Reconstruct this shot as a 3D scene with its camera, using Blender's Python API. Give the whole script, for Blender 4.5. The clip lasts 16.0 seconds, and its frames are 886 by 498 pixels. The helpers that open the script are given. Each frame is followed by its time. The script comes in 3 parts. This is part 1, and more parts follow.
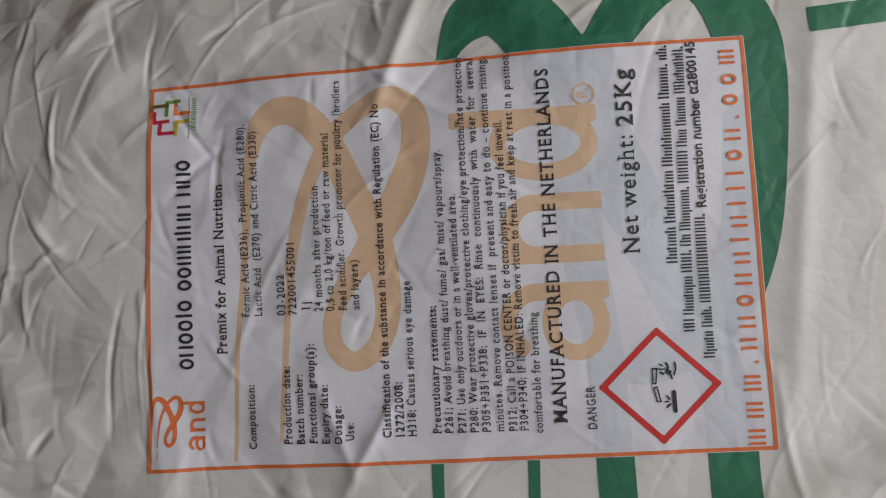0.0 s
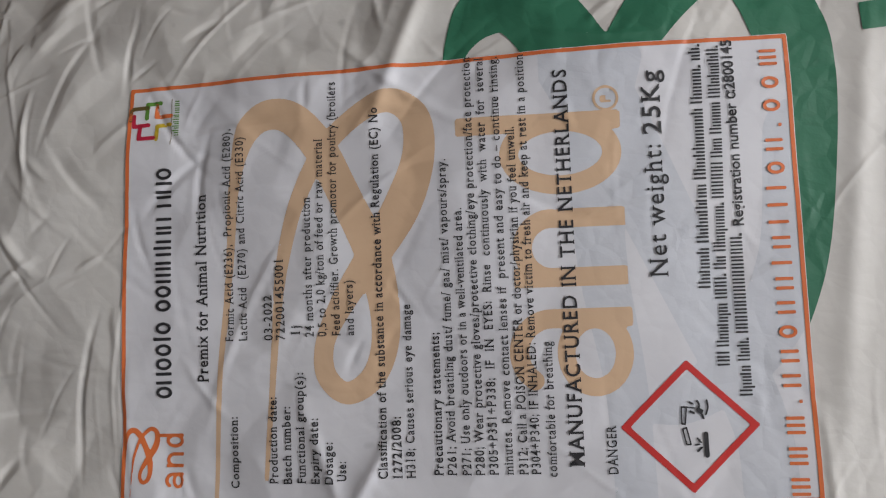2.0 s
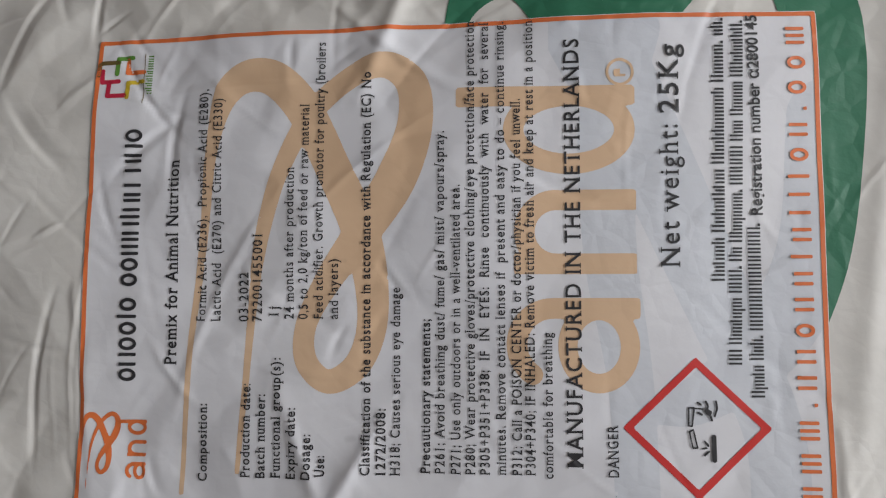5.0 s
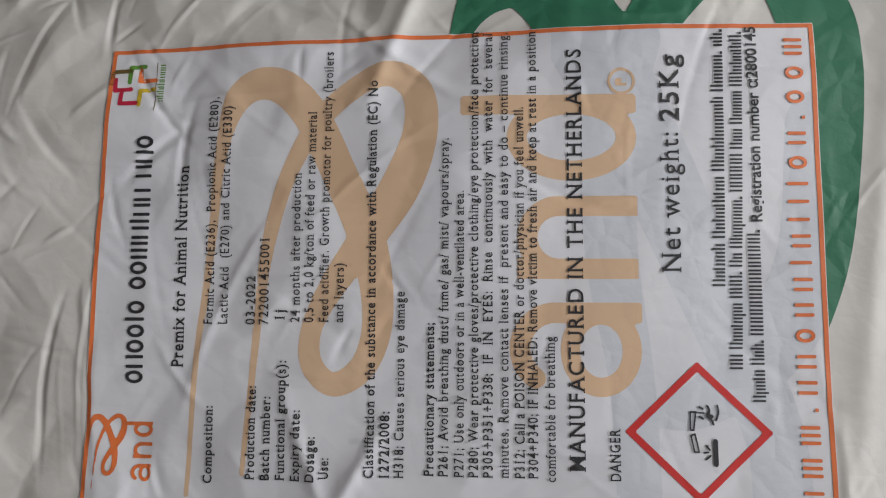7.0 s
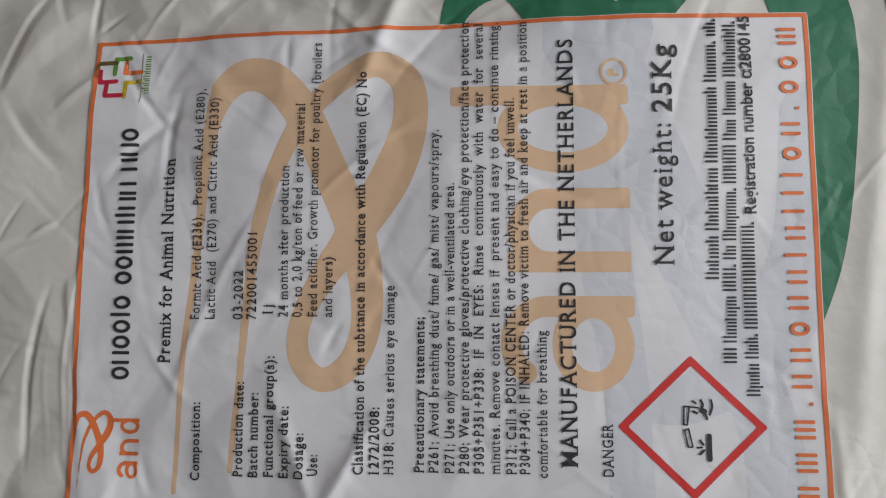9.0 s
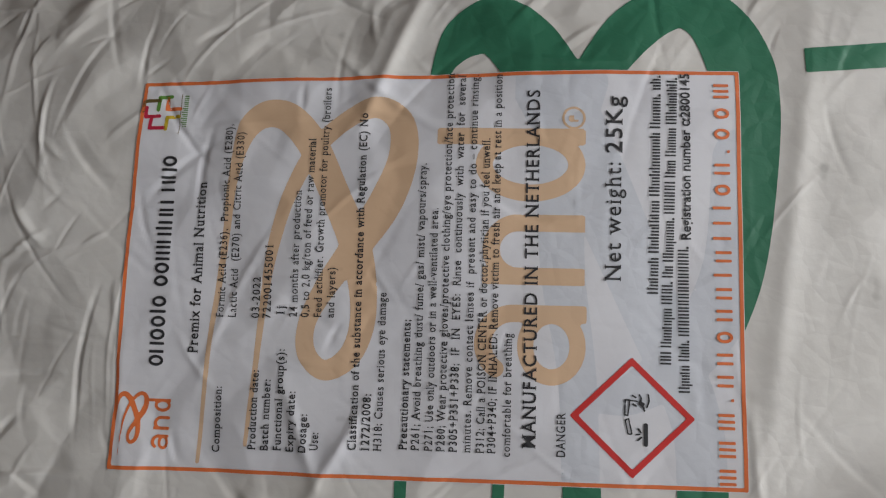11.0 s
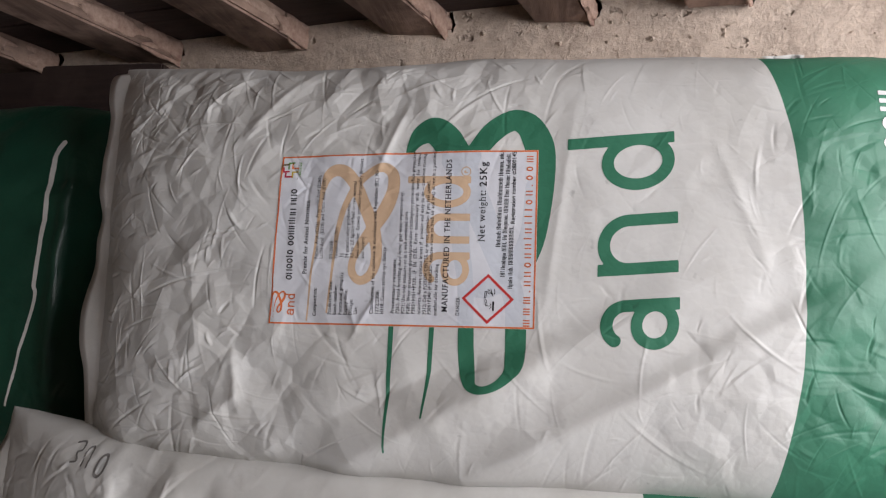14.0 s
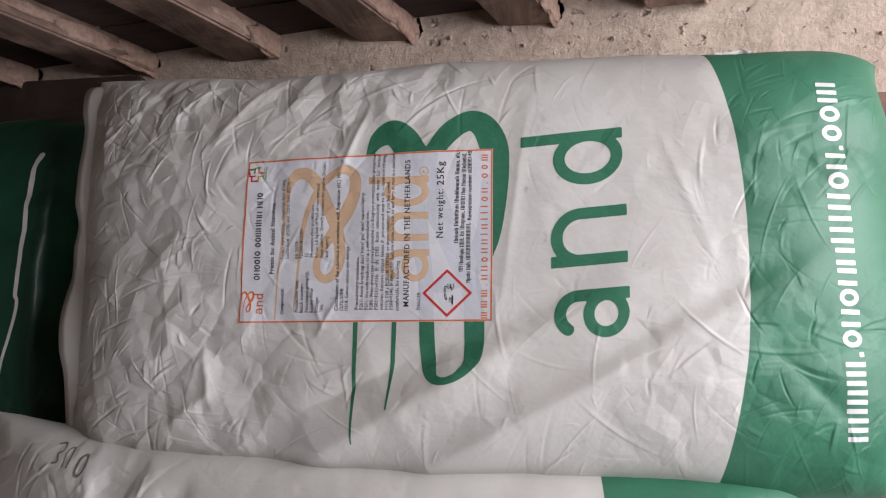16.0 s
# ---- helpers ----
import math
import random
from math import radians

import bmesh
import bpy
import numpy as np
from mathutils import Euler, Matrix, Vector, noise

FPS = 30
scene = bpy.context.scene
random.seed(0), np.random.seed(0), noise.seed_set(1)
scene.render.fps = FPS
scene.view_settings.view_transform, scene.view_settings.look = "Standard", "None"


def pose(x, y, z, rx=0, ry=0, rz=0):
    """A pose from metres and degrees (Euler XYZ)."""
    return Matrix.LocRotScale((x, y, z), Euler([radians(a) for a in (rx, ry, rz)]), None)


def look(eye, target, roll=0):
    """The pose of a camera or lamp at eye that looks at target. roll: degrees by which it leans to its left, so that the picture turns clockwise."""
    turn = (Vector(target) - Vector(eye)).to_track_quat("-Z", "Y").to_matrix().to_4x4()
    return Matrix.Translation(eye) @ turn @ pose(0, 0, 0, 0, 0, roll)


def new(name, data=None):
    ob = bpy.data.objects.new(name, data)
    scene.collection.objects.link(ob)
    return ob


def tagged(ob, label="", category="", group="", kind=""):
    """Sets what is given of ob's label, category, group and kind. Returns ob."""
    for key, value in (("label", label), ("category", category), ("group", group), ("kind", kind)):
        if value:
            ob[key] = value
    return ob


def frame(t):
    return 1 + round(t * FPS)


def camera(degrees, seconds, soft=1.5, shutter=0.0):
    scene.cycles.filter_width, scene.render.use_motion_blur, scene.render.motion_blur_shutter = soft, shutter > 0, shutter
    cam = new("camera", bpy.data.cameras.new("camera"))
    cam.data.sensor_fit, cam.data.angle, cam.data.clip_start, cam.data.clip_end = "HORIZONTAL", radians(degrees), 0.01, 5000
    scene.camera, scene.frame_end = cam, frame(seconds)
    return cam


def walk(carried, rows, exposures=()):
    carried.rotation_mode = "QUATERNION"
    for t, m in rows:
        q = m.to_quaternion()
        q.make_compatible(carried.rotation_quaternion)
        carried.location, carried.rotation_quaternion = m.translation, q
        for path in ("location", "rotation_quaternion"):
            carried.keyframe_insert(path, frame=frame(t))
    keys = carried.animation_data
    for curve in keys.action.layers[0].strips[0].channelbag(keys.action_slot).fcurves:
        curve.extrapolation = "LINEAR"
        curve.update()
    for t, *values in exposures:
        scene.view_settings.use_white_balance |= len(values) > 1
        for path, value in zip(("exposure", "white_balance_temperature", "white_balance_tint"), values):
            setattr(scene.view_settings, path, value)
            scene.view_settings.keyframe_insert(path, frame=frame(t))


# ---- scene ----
cam = camera(59.6, 16.0, 1.2)
PATH = [
    (0, (0.174, -0.358, 0.074), (0.032, 1.631, 0.22), -2.7),
    (0.5, (0.176, -0.353, 0.078), (-0.042, 1.630, 0.203), -2.7),
    (1, (0.179, -0.352, 0.080), (-0.095, 1.622, 0.226), -2.3),
    (1.5, (0.18, -0.342, 0.079), (-0.077, 1.635, 0.239), -2.1),
    (2, (0.177, -0.322, 0.082), (-0.009, 1.663, 0.247), -2.0),
    (2.5, (0.172, -0.304, 0.086), (0.035, 1.688, 0.195), -2.1),
    (3, (0.171, -0.297, 0.083), (0.036, 1.694, 0.211), -1.3),
    (3.5, (0.168, -0.296, 0.083), (0.035, 1.695, 0.217), -0.7),
    (4, (0.167, -0.295, 0.082), (0.037, 1.697, 0.216), -0.5),
    (6.5, (0.167, -0.301, 0.078), (0.053, 1.691, 0.227), 0.5),
    (7, (0.167, -0.301, 0.073), (0.036, 1.685, 0.27), 0.3),
    (7.5, (0.168, -0.3, 0.071), (0.03, 1.686, 0.266), 0.2),
    (8, (0.169, -0.297, 0.07), (0.042, 1.689, 0.264), 0.0),
    (8.5, (0.169, -0.296, 0.072), (0.046, 1.691, 0.263), 0.0),
    (10.2, (0.171, -0.299, 0.072), (0.047, 1.690, 0.258), 0.6),
    (10.8, (0.178, -0.323, 0.070), (0.045, 1.664, 0.238), 1.1),
    (11, (0.186, -0.353, 0.067), (0.027, 1.628, 0.291), 1.6),
    (11.5, (0.203, -0.418, 0.066), (0.016, 1.563, 0.273), 1.8),
    (12, (0.223, -0.537, 0.057), (0.023, 1.446, 0.222), 1.3),
    (12.5, (0.272, -0.656, 0.027), (-0.009, 1.313, 0.238), -0.2),
    (13, (0.303, -0.753, -0.006), (-0.018, 1.2, 0.277), -1.8),
    (13.5, (0.323, -0.792, -0.021), (-0.01, 1.156, 0.287), -0.4),
    (14, (0.335, -0.798, -0.012), (-0.011, 1.158, 0.227), 2.1),
    (14.5, (0.371, -0.83, 0.002), (0.023, 1.129, 0.206), 1.3),
    (15, (0.401, -0.841, -0.006), (0.047, 1.114, 0.223), 1.2),
    (15.5, (0.397, -0.833, -0.011), (0.031, 1.124, 0.179), 0.1),
    (16, (0.381, -0.821, -0.023), (0.04, 1.133, 0.227), 0.5),
]
EXPOSURES = [(0, 0.0, 6600, 12), (1.5, 0.08, 6600, 12), (3, 0.2, 6600, 10), (8.5, 0.2, 6600, 10), (11, 0.0, 6600, 10), (11.5, -0.1, 6600, 12), (12.5, 0.25, 6600, 8), (13.5, 0.3, 6500, 12), (16, 0.3, 6500, 17)]
W = pose(0, 0, 0.39, -90, 0, 0)   # path is written with the bag's face upright; lay it down, face at 0.39 m
walk(cam, [(t, W @ look(eye, target, roll)) for t, eye, target, roll in PATH], EXPOSURES)

# ---- world and light ----
world = bpy.data.worlds.new("world")
scene.world = world
world.use_nodes = True
wn = world.node_tree
sky = wn.nodes.new("ShaderNodeTexSky")
sky.sky_type, sky.sun_disc = "NISHITA", False
sky.sun_elevation, sky.sun_rotation = radians(40), radians(60)
wn.links.new(sky.outputs[0], wn.nodes["Background"].inputs[0])
wn.nodes["Background"].inputs[1].default_value = 0.12


def area_lamp(name, m, sx, sy, watts, colour):
    data = bpy.data.lights.new(name, "AREA")
    data.shape, data.size, data.size_y, data.energy, data.color = "RECTANGLE", sx, sy, watts, colour
    ob = new(name, data)
    ob.matrix_world = m
    return ob


# daylight in the doorway, and an added fill lamp, source unseen, behind the camera
area_lamp("doorway_light", look((1.62, 0.25, 1.05), (0.1, 0.05, 0.36)), 1.1, 1.3, 31, (0.985, 0.985, 0.985))
area_lamp("south_fill", look((0.2, -2.12, 1.55), (0.2, 0.0, 0.4)), 0.9, 0.8, 9, (0.985, 0.98, 0.985))


# ---- materials ----
def material(name, rough=0.6, metal=0.0):
    m = bpy.data.materials.new(name)
    m.use_nodes = True
    b = m.node_tree.nodes["Principled BSDF"]
    b.inputs["Roughness"].default_value, b.inputs["Metallic"].default_value = rough, metal
    return m, m.node_tree, b


def node(nt, kind, **values):
    n = nt.nodes.new(kind)
    for key, value in values.items():
        if key in n.inputs:
            n.inputs[key].default_value = value
    return n


def ramp(nt, source, stops):
    r = nt.nodes.new("ShaderNodeValToRGB")
    while len(r.color_ramp.elements) < len(stops):
        r.color_ramp.elements.new(0.5)
    for e, (p, c) in zip(r.color_ramp.elements, stops):
        e.position, e.color = p, (*c, 1)
    nt.links.new(source, r.inputs[0])
    return r.outputs[0]


def mix(nt, fac, a, b, blend="MIX"):
    n = nt.nodes.new("ShaderNodeMix")
    n.data_type, n.blend_type = "RGBA", blend
    for socket, value in ((n.inputs[0], fac), (n.inputs[6], a), (n.inputs[7], b)):
        if hasattr(value, "links"):
            nt.links.new(value, socket)
        else:
            socket.default_value = value if not isinstance(value, tuple) else (*value, 1)
    return n.outputs[2]


def coords(nt):
    return nt.nodes.new("ShaderNodeTexCoord").outputs["Object"]


def noise_of(nt, vec, scale, detail=4, rough=0.55):
    n = node(nt, "ShaderNodeTexNoise", Scale=scale, Detail=detail, Roughness=rough)
    nt.links.new(vec, n.inputs["Vector"])
    return n.outputs["Fac"]


def bump(nt, b, height, strength, distance):
    n = node(nt, "ShaderNodeBump", Strength=strength, Distance=distance)
    nt.links.new(height, n.inputs["Height"])
    nt.links.new(n.outputs[0], b.inputs["Normal"])


def sheet_material(name, base, dirt, rough, relief=0.25):
    """Coated sack paper or ink on it: grain, stains, small crumples."""
    m, nt, b = material(name, rough)
    v = coords(nt)
    big = noise_of(nt, v, 9, 5)
    fine = noise_of(nt, v, 160, 3)
    c = ramp(nt, big, ((0.35, dirt), (0.62, base)))
    c = mix(nt, 0.12, c, ramp(nt, fine, ((0.3, dirt), (0.7, base))))
    specks = noise_of(nt, v, 60, 2)
    c = mix(nt, ramp(nt, specks, ((0.72, (0, 0, 0)), (0.80, (0.5, 0.5, 0.5)))), c, tuple(0.55 * x for x in dirt))
    nt.links.new(c, b.inputs["Base Color"])
    r = nt.nodes.new("ShaderNodeMapRange")
    r.inputs["To Min"].default_value, r.inputs["To Max"].default_value = rough - 0.08, rough + 0.10
    nt.links.new(big, r.inputs["Value"])
    nt.links.new(r.outputs[0], b.inputs["Roughness"])
    small = noise_of(nt, v, 75, 4, 0.6)
    fine_fold = node(nt, "ShaderNodeTexVoronoi", Scale=95.0)
    fine_fold.feature = "DISTANCE_TO_EDGE"
    nt.links.new(v, fine_fold.inputs["Vector"])
    bump(nt, b, mix(nt, 0.25, small, ramp(nt, fine_fold.outputs["Distance"], ((0.0, (0, 0, 0)), (0.25, (1, 1, 1))))), relief, 0.0014)
    return m


def band_material(name, white, white_dirt, green, green_dirt, x0, bulge, yc, half, rough, flip=1.0):
    """A sack printed green past a curved line across it."""
    m = sheet_material(name, white, white_dirt, rough, 0.18)
    nt, b = m.node_tree, m.node_tree.nodes["Principled BSDF"]
    old = b.inputs["Base Color"].links[0].from_socket
    v = coords(nt)
    sep = nt.nodes.new("ShaderNodeSeparateXYZ")
    nt.links.new(v, sep.inputs[0])

    def math_node(op, a, c=0.0):
        n = nt.nodes.new("ShaderNodeMath")
        n.operation = op
        for s, value in zip(n.inputs, (a, c)):
            if hasattr(value, "links"):
                nt.links.new(value, s)
            else:
                s.default_value = value
        return n.outputs[0]
    q = math_node("DIVIDE", math_node("SUBTRACT", sep.outputs[1], yc), half)
    line = math_node("ADD", math_node("MULTIPLY", math_node("MULTIPLY", q, q), -bulge), x0)
    past = math_node("SUBTRACT", math_node("MULTIPLY", sep.outputs[0], flip), line)
    mask = math_node("MULTIPLY", past, 1500.0)
    cl = nt.nodes.new("ShaderNodeClamp")
    nt.links.new(mask, cl.inputs[0])
    big = noise_of(nt, v, 14, 5)
    g = ramp(nt, big, ((0.3, green_dirt), (0.65, green)))
    g = mix(nt, ramp(nt, noise_of(nt, v, 130, 3), ((0.62, (0, 0, 0)), (0.78, (0.35, 0.35, 0.35)))), g, tuple(1.3 * x + 0.012 for x in green))
    nt.links.new(mix(nt, cl.outputs[0], old, g), b.inputs["Base Color"])
    return m


WHITE, WHITE_DIRT = (0.585, 0.575, 0.55), (0.50, 0.485, 0.455)
GREEN, GREEN_DIRT = (0.033, 0.165, 0.095), (0.024, 0.130, 0.074)
M_BAG = band_material("sack_paper", WHITE, WHITE_DIRT, GREEN, GREEN_DIRT, 0.553, 0.029, 0.075, 0.235, 0.50)
M_SEAM = sheet_material("seam_paper", (0.66, 0.645, 0.62), (0.55, 0.53, 0.49), 0.5)
M_GREEN = sheet_material("green_ink", GREEN, GREEN_DIRT, 0.40, 0.35)
# sack green lowered so the colour itself holds the shade left of the pile
M_GREEN_SACK_SHADED = sheet_material("green_sack_shaded", (0.009, 0.058, 0.034), (0.006, 0.04, 0.024), 0.33, 0.3)
M_LABEL = sheet_material("label_paper", (0.63, 0.635, 0.665), (0.565, 0.57, 0.605), 0.36, 0.14)
M_ORANGE = sheet_material("orange_ink", (0.66, 0.16, 0.045), (0.55, 0.14, 0.05), 0.4, 0.1)
M_PALE = sheet_material("pale_orange_ink", (0.61, 0.43, 0.285), (0.56, 0.385, 0.25), 0.38, 0.15)
M_BLACK = sheet_material("black_ink", (0.03, 0.03, 0.034), (0.022, 0.022, 0.026), 0.42, 0.1)
M_RED = sheet_material("red_ink", (0.55, 0.035, 0.03), (0.45, 0.03, 0.03), 0.38, 0.1)
M_CRIMSON = sheet_material("crimson_ink", (0.45, 0.02, 0.05), (0.40, 0.02, 0.05), 0.4, 0.1)
M_OLIVE = sheet_material("olive_ink", (0.13, 0.09, 0.03), (0.11, 0.08, 0.03), 0.4, 0.1)
M_LEAF = sheet_material("leaf_green_ink", (0.10, 0.24, 0.04), (0.08, 0.20, 0.04), 0.4, 0.1)
M_YELLOW = sheet_material("yellow_ink", (0.52, 0.38, 0.03), (0.45, 0.33, 0.03), 0.4, 0.1)
M_RUST = sheet_material("rust_ink", (0.50, 0.20, 0.11), (0.42, 0.18, 0.11), 0.45, 0.1)
M_SHOW = sheet_material("show_through", (0.545, 0.568, 0.612), (0.50, 0.522, 0.568), 0.36, 0.25)
M_WHITE_INK = sheet_material("white_ink", (0.62, 0.62, 0.605), (0.54, 0.55, 0.535), 0.45, 0.15)
M_GREY_INK = sheet_material("grey_ink", (0.20, 0.19, 0.18), (0.15, 0.14, 0.13), 0.5, 0.1)


def wood_material(name, light, dark, scale, dust):
    m, nt, b = material(name, 0.8)
    v = coords(nt)
    mp = nt.nodes.new("ShaderNodeMapping")
    mp.inputs["Scale"].default_value = scale
    nt.links.new(v, mp.inputs[0])
    grain = noise_of(nt, mp.outputs[0], 7, 7, 0.65)
    c = ramp(nt, grain, ((0.25, dark), (0.7, light)))
    blot = noise_of(nt, v, 11, 5, 0.6)
    c = mix(nt, ramp(nt, blot, ((0.48, (0, 0, 0)), (0.66, (0.7, 0.7, 0.7)))), c, dust)
    nt.links.new(c, b.inputs["Base Color"])
    bump(nt, b, grain, 0.5, 0.004)
    return m


M_SLAT = wood_material("old_slat_wood", (0.25, 0.165, 0.125), (0.085, 0.047, 0.035), (9, 9, 0.8), (0.44, 0.30, 0.23))
# near-black tone carries the shade behind the slats and on the left floor
M_SHADE_WOOD = wood_material("shade_dark_wood", (0.048, 0.026, 0.021), (0.02, 0.011, 0.009), (0.8, 9, 9), (0.065, 0.04, 0.033))
M_PALE_WOOD = wood_material("pale_board", (0.55, 0.42, 0.33), (0.42, 0.31, 0.235), (0.8, 9, 9), (0.60, 0.48, 0.39))
M_DECK = wood_material("pallet_wood", (0.20, 0.115, 0.085), (0.10, 0.055, 0.04), (0.8, 9, 9), (0.27, 0.18, 0.14))


def mortar_material(name, light, dark, scale, rough=0.92, depth=0.012):
    m, nt, b = material(name, rough)
    v = coords(nt)
    big = noise_of(nt, v, 3.2 * scale, 6, 0.62)
    grit = noise_of(nt, v, 55 * scale, 6, 0.7)
    c = ramp(nt, big, ((0.3, dark), (0.68, light)))
    c = mix(nt, 0.45, c, ramp(nt, grit, ((0.36, tuple(0.62 * x for x in dark)), (0.62, light))))
    hole = ramp(nt, noise_of(nt, v, 34 * scale, 3, 0.5), ((0.24, (0, 0, 0)), (0.33, (1, 1, 1))))
    c = mix(nt, hole, tuple(0.6 * x for x in dark), c)
    nt.links.new(c, b.inputs["Base Color"])
    h = mix(nt, 0.35, mix(nt, 0.5, big, grit), hole)
    bump(nt, b, h, 0.7, depth)
    return m


M_FLOOR = mortar_material("earth_floor", (0.64, 0.52, 0.42), (0.46, 0.355, 0.28), 1.0, 0.92, 0.035)
M_DAB = mortar_material("dried_mortar", (0.50, 0.36, 0.28), (0.30, 0.16, 0.12), 1.6, 0.92, 0.01)
M_WALL = mortar_material("rough_plaster", (0.22, 0.17, 0.14), (0.14, 0.105, 0.085), 0.5)
M_CEIL = mortar_material("ceiling_board", (0.40, 0.36, 0.31), (0.30, 0.26, 0.22), 0.4)
M_FOIL, nt_, b_ = material("clear_wrap", 0.18)
b_.inputs["Base Color"].default_value = (0.78, 0.79, 0.80, 1)
nt_.links.new(ramp(nt_, noise_of(nt_, coords(nt_), 22, 3), ((0.3, (0.5, 0.51, 0.52)), (0.7, (0.82, 0.83, 0.84)))), b_.inputs["Base Color"])


# ---- geometry helpers ----
def mesh_from(name, verts, faces, mat, parent=None, label="", smooth=True):
    me = bpy.data.meshes.new(name)
    me.from_pydata(verts.tolist() if isinstance(verts, np.ndarray) else verts, [], faces)
    if smooth:
        me.polygons.foreach_set("use_smooth", [True] * len(me.polygons))
    me.materials.append(mat)
    me.update()
    ob = new(name, me)
    if parent:
        ob.parent = parent
    if label:
        ob["label"] = label
    return ob


def part(name, bm, mat, parent=None, label="", smooth=False):
    me = bpy.data.meshes.new(name)
    bmesh.ops.recalc_face_normals(bm, faces=bm.faces[:])
    bm.to_mesh(me)
    bm.free()
    if smooth:
        me.polygons.foreach_set("use_smooth", [True] * len(me.polygons))
    me.materials.append(mat)
    ob = new(name, me)
    if parent:
        ob.parent = parent
    if label:
        ob["label"] = label
    return ob


def box_bm(x0, x1, y0, y1, z0, z1, bevel=0.0, cuts=0, rough=0.0, seed=0):
    bm = bmesh.new()
    bmesh.ops.create_cube(bm, size=1)
    for v in bm.verts:
        v.co = Vector(((x0 + x1) / 2 + v.co.x * (x1 - x0), (y0 + y1) / 2 + v.co.y * (y1 - y0), (z0 + z1) / 2 + v.co.z * (z1 - z0)))
    if bevel:
        bmesh.ops.bevel(bm, geom=bm.edges[:], offset=bevel, segments=2, affect="EDGES")
    if cuts:
        bmesh.ops.subdivide_edges(bm, edges=[e for e in bm.edges if e.calc_length() > 0.05], cuts=cuts, use_grid_fill=True)
    if rough:
        for v in bm.verts:
            v.co += rough * noise.noise_vector(v.co * 9 + Vector((seed, 0, 0)))
    return bm


RNG = np.random.RandomState(4)
PERM = RNG.permutation(512)
VALS = RNG.uniform(-1, 1, 512)


def lattice(i, j, seed):
    return VALS[PERM[(PERM[(i + 37 * seed) % 512] + j) % 512]]


def smooth_noise(x, y, seed):
    i, j = np.floor(x).astype(int), np.floor(y).astype(int)
    u, v = x - i, y - j
    u, v = u * u * (3 - 2 * u), v * v * (3 - 2 * v)
    return (lattice(i, j, seed) * (1 - u) + lattice(i + 1, j, seed) * u) * (1 - v) + (lattice(i, j + 1, seed) * (1 - u) + lattice(i + 1, j + 1, seed) * u) * v


def facets(x, y, size, turn, seed, warp=0.55):
    """Flat facets that meet in sharp creases, as in crumpled paper."""
    c, s = math.cos(turn), math.sin(turn)
    p, q = (c * x - s * y) / size, (s * x + c * y) / size
    p = p + warp * smooth_noise(p * 0.7 + 11, q * 0.7, seed + 3) + 0.3 * smooth_noise(p * 1.6, q * 1.6 + 5, seed + 5)
    q = q + warp * smooth_noise(p * 0.7, q * 0.7 + 23, seed + 4) + 0.3 * smooth_noise(p * 1.6 + 9, q * 1.6, seed + 6)
    i, j = np.floor(p).astype(int), np.floor(q).astype(int)
    u, v = p - i, q - j
    a, b, d, e = lattice(i, j, seed), lattice(i + 1, j, seed), lattice(i, j + 1, seed), lattice(i + 1, j + 1, seed)
    low = a + (b - a) * u + (e - b) * v
    high = a + (e - d) * u + (d - a) * v
    return np.where(u > v, low, high)


def crumples(x, y, size, seed, slope):
    """Flat facets that meet in straight ridges and valleys: one upper envelope of tilted planes less another."""
    c, s = math.cos(0.8), math.sin(0.8)
    x, y = (c * x + s * y) / (1.06 * size), (c * y - s * x) / (0.96 * size)
    total = 0.0
    for sign, add, turn in ((1, 0, 0.3), (-1, 9, 1.15)):
        c, s = math.cos(turn), math.sin(turn)
        p, q = c * x - s * y, s * x + c * y
        i, j = np.floor(p).astype(int), np.floor(q).astype(int)
        best = np.full(x.shape, -9.0)
        for di in (-2, -1, 0, 1, 2):
            for dj in (-2, -1, 0, 1, 2):
                a, b = i + di, j + dj
                u, v = p - a - 0.5 - 0.48 * lattice(a, b, seed + add), q - b - 0.5 - 0.48 * lattice(a, b, seed + add + 1)
                best = np.maximum(best, 0.6 * lattice(a, b, seed + add + 2) * u + 0.6 * lattice(a, b, seed + add + 3) * v + 0.12 * lattice(a, b, seed + add + 4) - 0.46 * (u * u + v * v))
        total = total + sign * slope * size * best
    return total


def along(x, y, x0, y0, x1, y1):
    dx, dy = x1 - x0, y1 - y0
    t = np.clip(((x - x0) * dx + (y - y0) * dy) / (dx * dx + dy * dy), 0, 1)
    return np.hypot(x - x0 - t * dx, y - y0 - t * dy), t


